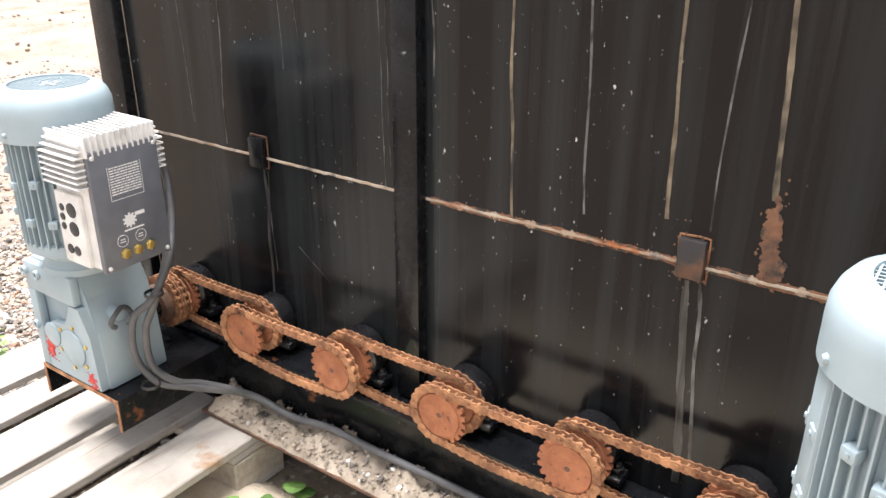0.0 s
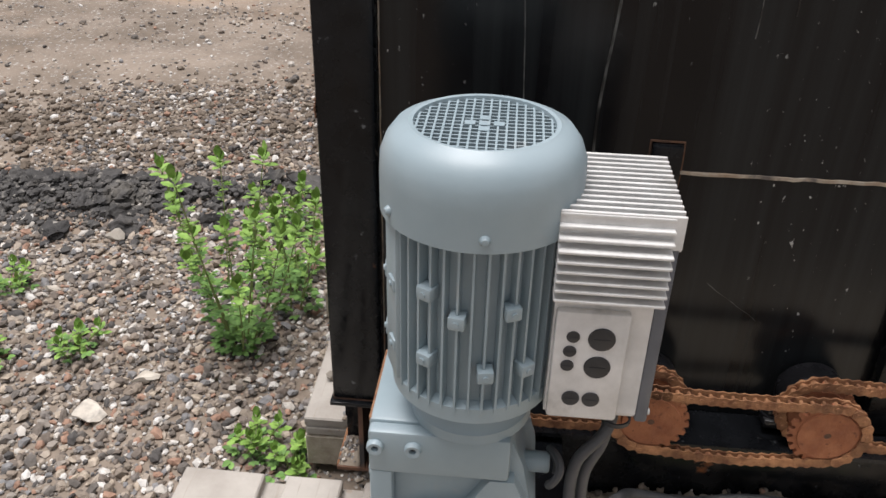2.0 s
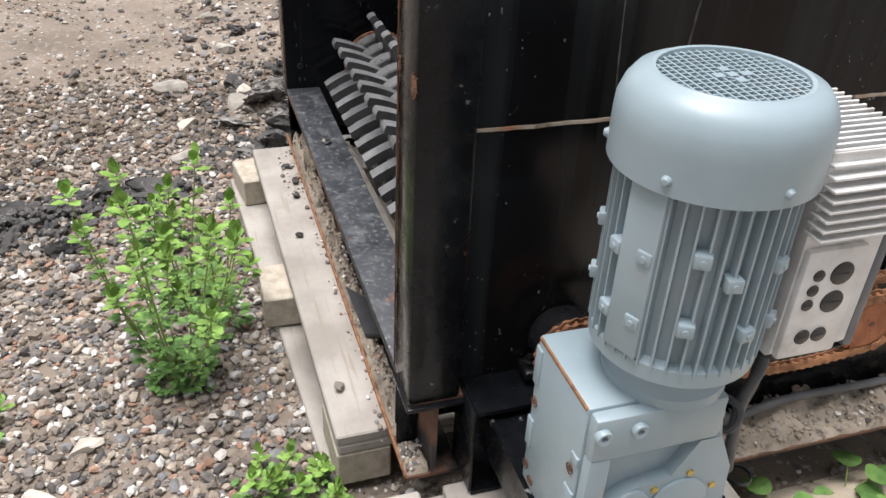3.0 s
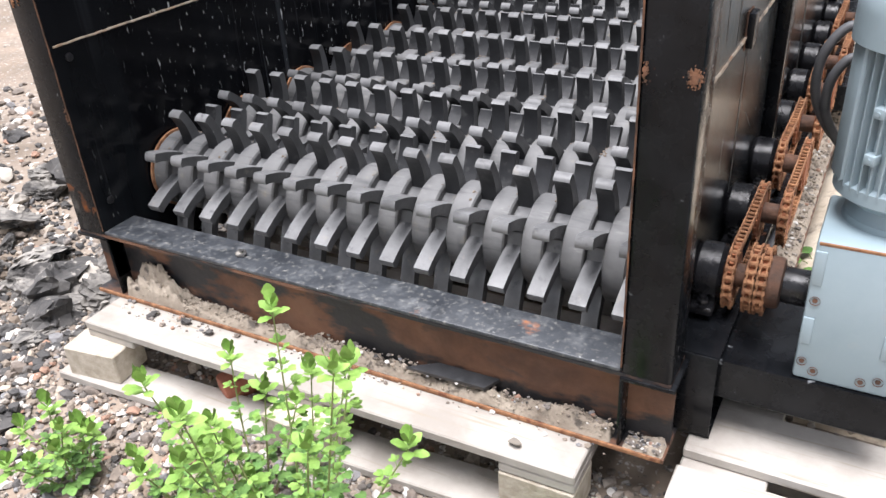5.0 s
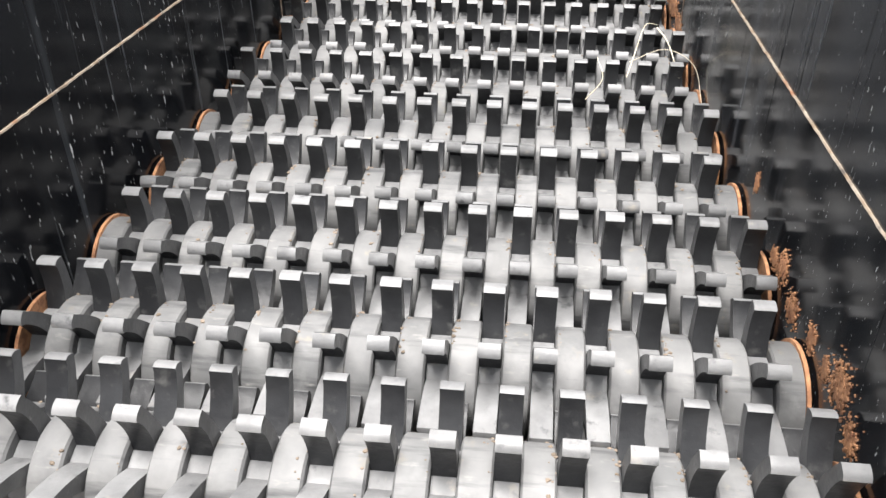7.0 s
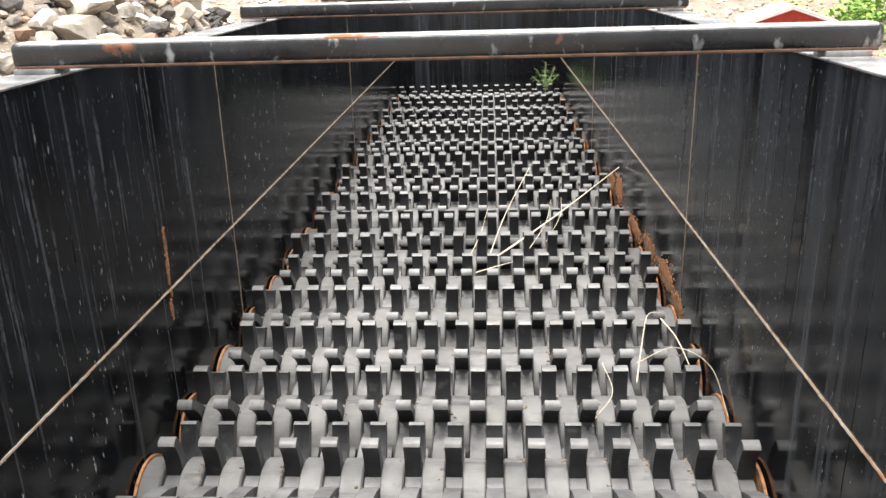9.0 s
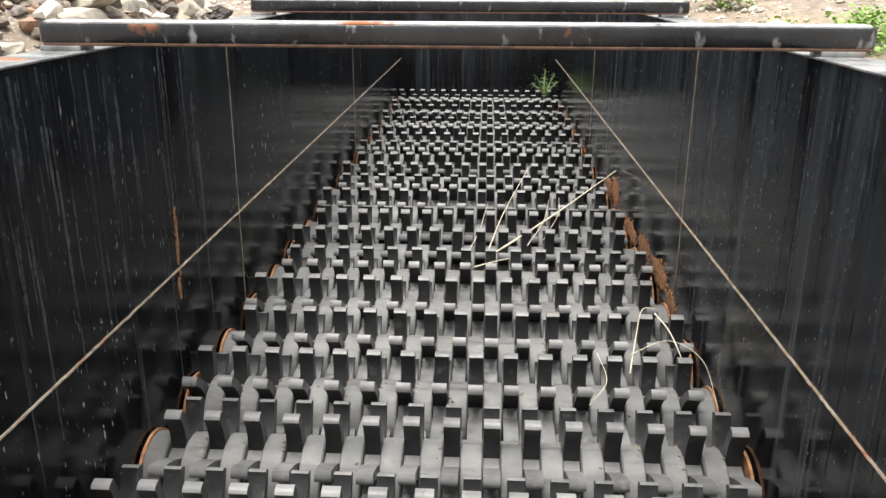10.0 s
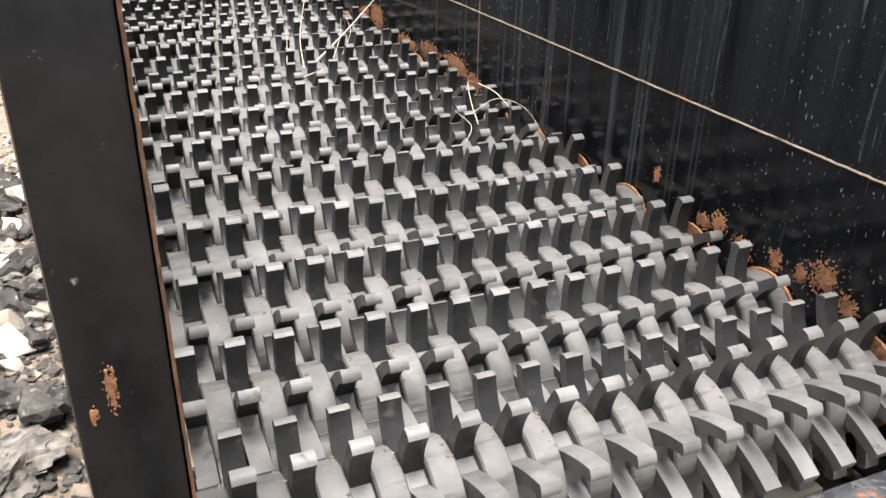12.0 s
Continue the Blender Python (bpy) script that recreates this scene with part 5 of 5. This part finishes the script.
def build_weed(x, y, height, stems, spread, seed, label, leaf=0.027):
    """Thin bare stems with leaf sprigs at the nodes and a pale tuft on top of each."""
    r = random.Random(seed)
    z = rise(x, y)
    weed = thing("weed", (x, y, z), label, "weed", "weeds")
    old, young = bmesh.new(), bmesh.new()
    for k in range(stems):
        a = 2.4 * k + r.uniform(-0.4, 0.4)
        h = height * ((1.0, 0.94, 0.88)[k] if k < 3 else r.uniform(0.45, 0.85))
        lean = spread * r.uniform(0.35, 1.0)
        top = Vector((math.cos(a) * lean, math.sin(a) * lean, h))
        mid = Vector((top.x * 0.6 + r.uniform(-0.012, 0.012), top.y * 0.6 + r.uniform(-0.012, 0.012), h * 0.45))
        base = Vector((math.cos(a) * 0.02, math.sin(a) * 0.02, -0.01))
        pts = smooth_path([base, mid, top], 8)
        st = bmesh.new()
        add_tube(st, pts, 0.0026, 5, 0.0013)
        part("stem", st, stem_mat, weed, smooth=60)
        n = max(4, int(h / 0.021))
        for i in range(n):
            t = 0.10 + 0.84 * i / n
            p = pts[min(int(t * (len(pts) - 1) + 0.5), len(pts) - 1)]
            b = a + i * 2.4 + r.uniform(-0.4, 0.4)
            way = Vector((math.cos(b), math.sin(b), r.uniform(0.25, 0.8)))
            add_sprig(old if t < 0.72 else young, p, way, leaf * r.uniform(0.6, 1.05) * (1.1 - 0.3 * t), r)
            if t > 0.45 and r.random() < 0.6:
                b += 2.0
                add_sprig(young, p, Vector((math.cos(b), math.sin(b), 1.0)), leaf * r.uniform(0.4, 0.7), r)
        for j in range(9):
            b = j * 2.4 + a
            lift = 0.25 + 0.20 * j
            add_leaf(young, pts[-1] + Vector((0, 0, 0.0035 * j - 0.012)), Vector((math.cos(b), math.sin(b), lift)), leaf * r.uniform(0.9, 1.35), Vector((0, 0, 1)) if lift < 1.2 else Vector((math.cos(b), math.sin(b), 0)))
    for j in range(6 + stems):
        b = j * 2.4
        q = Vector((math.cos(b), math.sin(b), 0)) * r.uniform(0.01, 0.05)
        add_sprig(old, q + Vector((0, 0, r.uniform(0.005, 0.03))), Vector((math.cos(b), math.sin(b), r.uniform(0.1, 0.5))), leaf * r.uniform(0.8, 1.2), r)
    tagged(part("leaves", old, leaf_mat, weed, smooth=0), kind="stuff")
    tagged(part("young_leaves", young, tip_mat, weed, "pale yellow-green leaf tufts", smooth=0), kind="stuff")


build_weed(0.79, -0.355, 0.52, 13, 0.23, 3, "tall airy bright green weed with toothed leaves beside the pallet")
build_weed(0.62, -0.27, 0.30, 6, 0.12, 9, "leafy green weed beside the pallet")
build_weed(0.20, -0.38, 0.15, 9, 0.12, 4, "low spreading green weed in the gravel")
build_weed(0.47, -0.33, 0.13, 7, 0.10, 6, "low tangled green weed beside the pallet")
for i, (x, y, h) in enumerate(((1.49, -0.55, 0.10), (0.93, -0.93, 0.06), (1.15, -0.22, 0.06), (1.18, -0.12, 0.05), (0.62, -1.05, 0.06), (0.85, -0.75, 0.05), (1.35, -0.95, 0.06), (1.62, -0.40, 0.08), (1.0, -1.5, 0.08), (1.42, -0.75, 0.06))):
    build_weed(x, y, h, 5, 0.06, 20 + i, "small green weed sprouting from the gravel", 0.020)


def build_mallow(x, y, seed):
    r = random.Random(seed)
    z = rise(x, y)
    plant = thing("broadleaf_plant", (x, y, z), "low plant with round pale green leaves on sandy soil", "plant", "broadleaf plants")
    st, lf = bmesh.new(), bmesh.new()
    for k in range(r.randint(3, 5)):
        a = r.uniform(0, 6.28)
        tip = Vector((math.cos(a) * r.uniform(0.02, 0.07), math.sin(a) * r.uniform(0.02, 0.07), r.uniform(0.03, 0.075)))
        add_tube(st, smooth_path([Vector((0, 0, -0.005)), tip * 0.5 + Vector((0, 0, 0.012)), tip], 4), 0.0015, 5)
        add_leaf(lf, tip - Vector((math.cos(a), math.sin(a), 0)) * 0.018, Vector((math.cos(a), math.sin(a), 0.1)), r.uniform(0.036, 0.058), Vector((0, 0, 1)), False)
    part("stem", st, stem_mat, plant, smooth=60)
    tagged(part("leaves", lf, leaf_mat, plant, smooth=0), kind="stuff")


for i, (x, y) in enumerate(((1.46, 0.66), (1.52, 0.78), (1.45, 0.82), (1.58, 0.72), (1.50, 0.92), (1.62, 0.86), (1.46, 1.00), (1.66, 0.62), (1.55, 0.60))):
    build_mallow(x, y, 40 + i)


# ---- dry stalks and a seedling among the rollers ----
def stalk(points, r, label, parent=None):
    bm = bmesh.new()
    add_tube(bm, smooth_path(points, 6), r, 6, r * 0.5)
    o = new("dry_stalk", finish("dry_stalk", bm, twig_mat, 60))
    return tagged(o, label, "dry grass", "dry stalks")


for pts, r in (([(0.72, 2.45, 0.50), (0.95, 2.75, 0.56), (1.215, 3.10, 0.645)], 0.0042), ([(0.70, 2.45, 0.50), (0.76, 2.75, 0.56), (0.86, 3.05, 0.66)], 0.0022),
               ([(0.62, 2.40, 0.49), (0.67, 2.60, 0.53), (0.70, 2.72, 0.60)], 0.0016), ([(0.84, 2.55, 0.50), (0.90, 2.65, 0.56), (0.92, 2.70, 0.63)], 0.0016),
               ([(0.66, 2.32, 0.50), (0.74, 2.36, 0.51), (0.82, 2.44, 0.50)], 0.0022), ([(0.90, 2.62, 0.50), (0.95, 2.66, 0.58), (0.96, 2.75, 0.62)], 0.0014),
               ([(1.04, 1.60, 0.50), (1.07, 1.72, 0.53), (1.10, 1.82, 0.57), (1.14, 1.86, 0.56)], 0.0016), ([(1.13, 1.80, 0.57), (1.15, 1.70, 0.56), (1.17, 1.58, 0.51)], 0.0022),
               ([(1.05, 1.66, 0.52), (1.14, 1.68, 0.55), (1.21, 1.62, 0.53), (1.222, 1.5, 0.47)], 0.0013), ([(0.93, 1.46, 0.49), (0.97, 1.50, 0.53), (0.96, 1.60, 0.55)], 0.0014)):
    stalk(pts, r, "pale dry grass stalk lying across the star rollers")
fir = thing("fir_seedling", (1.10, 5.78, 0.46), "small green fir seedling growing between the far rollers", "seedling")
st, nd = bmesh.new(), bmesh.new()
r = random.Random(8)
for tip in ((0, 0, 0.30), (0.09, 0.02, 0.21), (-0.09, 0, 0.20), (0.03, -0.08, 0.19), (0.0, 0.08, 0.24), (-0.06, -0.05, 0.25), (0.07, 0.06, 0.26)):
    a, b = Vector((0, 0, 0.05 if tip[0] == 0 else 0.12)), Vector(tip)
    add_tube(st, [a, a.lerp(b, 0.5), b], 0.003, 5)
    for i in range(26):
        p = a.lerp(b, 0.25 + 0.75 * i / 26)
        d = Vector((r.gauss(0, 1), r.gauss(0, 1), r.gauss(0.4, 0.7))).normalized() * 0.038
        s = d.orthogonal().normalized() * 0.0022
        nd.faces.new([nd.verts.new(q) for q in (p - s, p + s, p + d)])
part("stem", st, stem_mat, fir, smooth=60)
tagged(part("needles", nd, needle_mat, fir, smooth=0), kind="stuff")


def on_drums(g):
    """Against the flank of a star, on the upper side of a drum."""
    k = int(g.integers(0, 9))
    i = int(g.integers(0, STARS))
    x = STEP * (i + (0.40 if k % 2 else 0.85)) + (1 if k % 2 else -1) * (0.019 + abs(g.normal(0, 0.006)))
    a = g.normal(1.75, 0.35)
    return x, FIRST + PITCH * k - (DRUM_R + 0.001) * math.cos(a), AXIS_Z + (DRUM_R - 0.001) * math.sin(a)


crumbs("roller_dirt", 1300, on_drums, (0.0012, 0.0045), ridge_mat, "tan dirt caught beside the rubber stars", 73)


# ---- rust patches and runs on the walls ----
def patch(axis, at, u, v, w, h, seed, material=rust, n=34, size=0.010, out=1):
    bm = bmesh.new()
    add_flakes(bm, axis, at, u, v, w, h, n, size, seed, out)
    return tagged(mpart("rust_patch", bm, material, "", 0), kind="stuff")


for i, (y, z, w, h) in enumerate(((0.943, 0.545, 0.022, 0.045), (0.702, 0.517, 0.05, 0.05), (0.75, 0.50, 0.05, 0.035), (0.52, 0.508, 0.035, 0.045), (0.39, 0.530, 0.08, 0.075), (0.325, 0.50, 0.045, 0.045), (0.45, 0.51, 0.03, 0.04), (0.165, 0.45, 0.035, 0.12),
                                  (0.14, 0.35, 0.035, 0.14), (2.22, 0.525, 0.20, 0.06), (2.48, 0.520, 0.18, 0.06), (2.76, 0.50, 0.22, 0.05), (3.15, 0.545, 0.16, 0.09), (3.35, 0.52, 0.15, 0.06), (2.05, 0.50, 0.10, 0.05), (0.62, 0.49, 0.06, 0.05))):
    patch("x", W - 0.0006, y, z, w, h, i, rust, (85 if y < 1.5 else 60) + int(1500 * w * h / 0.05), 0.0052 if y < 1.5 else 0.012, -1)
for i, (y, z, h) in enumerate(((1.557, 0.86, 0.11), (1.551, 0.78, 0.11), (1.543, 0.715, 0.05))):
    patch("x", 0.0006, y, z, 0.012, h, 40 + i, rust, 40, 0.007)
XO = OUT
rust_soft = surface("soft_rust", (0.07, 0.04, 0.028), (0.24, 0.115, 0.062), 26, 0.85, bump=0.4, bump_scale=120, layers=[((0.02, 0.018, 0.016), 60, (1, 1, 0.6), 0.52, 0.62, 0.6)])
smear = surface("grey_smear", (0.022, 0.024, 0.024), (0.065, 0.067, 0.065), 25, 0.45, bump=0.05, layers=[((0.009, 0.009, 0.009), 1.0, (160, 160, 8), 0.44, 0.60, 0.3)])
chalk = surface("chalk_run", (0.05, 0.053, 0.053), (0.15, 0.155, 0.15), 30, 0.5, bump=0.1, layers=[((0.008, 0.008, 0.008), 70, (1, 1, 0.25), 0.46, 0.58, 0.3)])
rust_run = surface("rust_run", (0.08, 0.062, 0.042), (0.21, 0.17, 0.115), 30, 0.6, bump=0.2, layers=[((0.01, 0.01, 0.01), 60, (1, 1, 0.25), 0.48, 0.60, 0.35)])


def run_mark(y, z0, y1, z1, w, seed, material=chalk):
    """A thin run down the outer wall from y, z0 to y1, z1."""
    bm = bmesh.new()
    n = 36
    left, right = [], []
    for i in range(n + 1):
        t = i / n
        yy = y + (y1 - y) * t + 0.006 * noise.noise(Vector((t * 3, seed, 0)))
        hw = w / 2 * (0.55 + 0.6 * abs(noise.noise(Vector((t * 7, seed, 3))))) * (1 if t > 0.04 else 0.6)
        zz = z0 + (z1 - z0) * t
        left.append((yy - hw, zz)), right.append((yy + hw, zz))
    add_prism(bm, left + right[::-1], "x", XO - 0.0004, XO + 0.0006)
    return mpart("run_mark", bm, material)


for i, (y, z0, y1, z1, w, m) in enumerate(((1.080, 1.25, 1.096, 0.762, 0.008, rust_run), (1.210, 1.25, 1.226, 0.797, 0.006, chalk), (1.348, 1.25, 1.366, 0.82, 0.009, rust_run), (1.490, 1.25, 1.510, 0.88, 0.012, rust_run),
                                           (0.58, 0.578, 0.666, 0.515, 0.0022, chalk), (1.440, 1.25, 1.426, 0.815, 0.004, chalk), (0.406, 1.25, 0.388, 0.767, 0.005, chalk), (0.264, 1.25, 0.288, 0.80, 0.0025, chalk), (0.930, 1.25, 0.937, 0.98, 0.004, chalk),
                                           (0.81, 1.25, 0.822, 0.76, 0.0025, chalk), (0.83, 1.25, 0.836, 0.80, 0.002, chalk), (0.497, 0.73, 0.496, 0.42, 0.011, smear), (0.506, 0.73, 0.508, 0.50, 0.0025, chalk),
                                           (1.405, 0.73, 1.430, 0.36, 0.020, smear), (1.425, 0.73, 1.450, 0.40, 0.008, chalk), (0.61, 1.25, 0.62, 0.98, 0.0018, chalk), (0.57, 1.2, 0.575, 0.95, 0.0018, chalk))):
    run_mark(y, z0, y1, z1, w, i * 2.3, m)


def wall_stain(x, out, n, y_range, seed, broad, material):
    """Pale water stain: runs down the inside of a wall, from its top edge."""
    bm, r = bmesh.new(), random.Random(seed)
    for k in range(n):
        y, z0 = r.uniform(*y_range), TOP - 0.006 - r.random() ** 3 * 0.25
        z1 = z0 - 0.12 - 0.50 * r.random() ** 1.5
        w, m = broad * (0.25 + r.random() ** 2), 16
        left, right = [], []
        for i in range(m + 1):
            t = i / m
            c = y + 0.006 * noise.noise(Vector((t * 3, k * 1.7, seed)))
            h = w * (1 - 0.7 * t) * (0.5 + 0.9 * abs(noise.noise(Vector((t * 7, k, seed)))))
            left.append((c - h, z0 + (z1 - z0) * t)), right.append((c + h, z0 + (z1 - z0) * t))
        add_prism(bm, left + right[::-1], "x", x, x + out * (0.0003 + 0.0004 * k / n))
    tagged(mpart("water_stain", bm, material, "faint pale water stain down the black wall", 0), kind="stuff")


soft_stain = surface("soft_stain", (0.018, 0.022, 0.027), (0.076, 0.085, 0.098), 22, 0.34, bump=0.03, layers=[((0.006, 0.0065, 0.008), 1.0, (90, 90, 5), 0.42, 0.60, 0.2)])
thin_stain = surface("thin_stain", (0.022, 0.025, 0.030), (0.085, 0.092, 0.102), 26, 0.42, bump=0.05, layers=[((0.006, 0.0065, 0.008), 1.0, (60, 60, 12), 0.42, 0.56, 0.25)])
wall_stain(0.0, 1, 34, (0.92, 1.75), 11, 0.014, soft_stain)
wall_stain(0.0, 1, 22, (0.90, 2.6), 12, 0.0018, thin_stain)
wall_stain(W, -1, 30, (0.30, 2.2), 13, 0.012, soft_stain)
wall_stain(W, -1, 26, (0.30, 3.0), 14, 0.0016, thin_stain)
run = bmesh.new()
for y0, y1 in ((0.925, 1.385), (1.435, 2.15)):
    n = int((y1 - y0) / 0.012)
    low, top = [], []
    for i in range(n + 1):
        y = y0 + (y1 - y0) * i / n
        low.append((y, WELD_Z - 0.007 - 0.004 * noise.noise(Vector((y * 40, 1, 0)))))
        top.append((y, WELD_Z + 0.006 + 0.004 * noise.noise(Vector((y * 40, 5, 0)))))
    add_prism(run, low + top[::-1], "x", OUT - 0.0004, OUT + 0.0005)
tagged(mpart("seam_stain", run, rust_soft, "brown stained band along the weld", 0), kind="stuff")
patch("x", OUT, 1.514, 0.83, 0.022, 0.10, 61, rust_soft, 80, 0.013)
patch("x", OUT, 1.520, 0.78, 0.035, 0.05, 62, rust_soft, 60, 0.012)
for k in range(26):
    y = 0.99 + 0.024 * k
    patch("x", OUT, y, WELD_Z, 0.035, 0.010, 70 + k, rust_soft if k % 3 else weld_bead, 16, 0.006)
patch("x", OUT, 1.409, WELD_Z + 0.01, 0.060, 0.085, 99, rust_soft, 90, 0.006)
patch("y", -0.0003, 1.305, 0.832, 0.020, 0.026, 101, rust_soft, 170, 0.0032, -1)
patch("y", -0.0003, 1.238, 0.835, 0.008, 0.03, 102, rust_soft, 40, 0.003, -1)
patch("y", -0.0003, -0.053, 0.87, 0.009, 0.045, 103, rust, 90, 0.003, -1)
patch("y", -0.0003, -0.070, 0.845, 0.006, 0.02, 104, rust, 10, 0.004, -1)
for x, y, z in ((0.0003, 0.0, 0.7),):
    patch("y", -0.0003, -0.008, 0.60, 0.006, 0.05, 105, seam_rust, 20, 0.003, -1)
# bolts through the near side of the walls
for y, z in ((0.04, 0.392), (0.04, 0.728)):
    bm = bmesh.new()
    add_cyl(bm, (0.002, y, z), "x", 0.009, 0.005, 16, 0.001)
    mpart("wall_bolt", bm, bearing_black)


# ---- the red hut and shrubs behind ----
def build_hut(x, y, turn):
    z = min(rise(x + a, y + b) for a in (-1.2, 1.2) for b in (-1, 1)) - 0.1
    hut = thing("hut", (x, y, z), "small red wooden hut with white door and pale gable roof", "hut")
    hut.rotation_euler = (0, 0, turn)
    w, d, h, g = 1.05, 1.2, 1.55, 1.90
    bm = bmesh.new()
    add_prism(bm, [(-w, 0), (w, 0), (w, h), (0, g), (-w, h)], "y", -d, d)
    wall = part("wall", bm, hut_red, hut)
    for s in (-1, 1):
        bm = bmesh.new()
        e = Vector((s * (w + 0.22), 0, h - 0.10))
        add_prism(bm, [(0, g), (0, g + 0.09), (e.x, e.z + 0.09), (e.x, e.z)], "y", -d - 0.2, d + 0.2)
        part("roof", bm, roof_mat, hut, "pale roof slope")
    bm = bmesh.new()
    add_box(bm, -0.32, 0.38, -d - 0.03, -d - 0.002, 0, 1.5, bevel=0.01)
    part("door", bm, hut_white, hut, "white boarded door")
    for x0 in (-w - 0.02, w - 0.08):
        bm = bmesh.new()
        add_box(bm, x0, x0 + 0.10, -d - 0.025, -d - 0.002, 0, h, bevel=0.005)
        part("corner_board", bm, hut_white, hut)
    bm = bmesh.new()
    add_box(bm, 0.62, 0.74, -d - 0.02, -d - 0.002, 0.95, 1.12, bevel=0.005)
    part("sign", bm, hut_white, hut)
    for i in range(18):
        bm = bmesh.new()
        q = -w + 0.115 * i + 0.08
        add_box(bm, q, q + 0.02, -d - 0.012, -d - 0.001, 0, h, bevel=0.002)
        part("batten", bm, hut_red, wall)


build_hut(8.75, 23.5, radians(-12))


def build_shrub(x, y, r, seed):
    rn = random.Random(seed)
    z = rise(x, y)
    sh = thing("shrub", (x, y, z), "round bright green leafy shrub on the slope", "shrub", "shrubs")
    lf, st = bmesh.new(), bmesh.new()
    for k in range(14):
        a, e = rn.uniform(0, 6.28), rn.uniform(0.3, 1.5)
        d = Vector((math.cos(a) * math.cos(e), math.sin(a) * math.cos(e), 0.8 * math.sin(e)))
        tip = d * r * rn.uniform(0.7, 1.05)
        add_tube(st, [Vector((0, 0, -0.05)), tip * 0.5 + Vector((0, 0, 0.05)), tip], 0.02, 4, 0.006)
        for i in range(60):
            p = tip + Vector((rn.gauss(0, 1), rn.gauss(0, 1), rn.gauss(0, 0.8))) * r * 0.22
            w = Vector((rn.gauss(0, 1), rn.gauss(0, 1), rn.gauss(0.3, 0.6)))
            add_leaf(lf, p, w, r * rn.uniform(0.06, 0.12), Vector((0.1, 0, 1)), False)
    part("wood", st, stem_mat, sh, smooth=60)
    tagged(part("leaves", lf, shrub_mat, sh, smooth=0), kind="stuff")


for i, (x, y, r) in enumerate(((11.3, 25.5, 1.5), (12.8, 27, 1.3), (10.3, 28, 1.0), (13.6, 24.6, 1.1), (11.0, 21.5, 0.7), (12.3, 22.2, 0.8), (2.6, 40, 1.2), (-3.5, 40, 1.3), (-2.0, 42, 1.0), (9.8, 34, 1.2), (-8.5, 38, 1.2))):
    build_shrub(x, y, r, 70 + i)
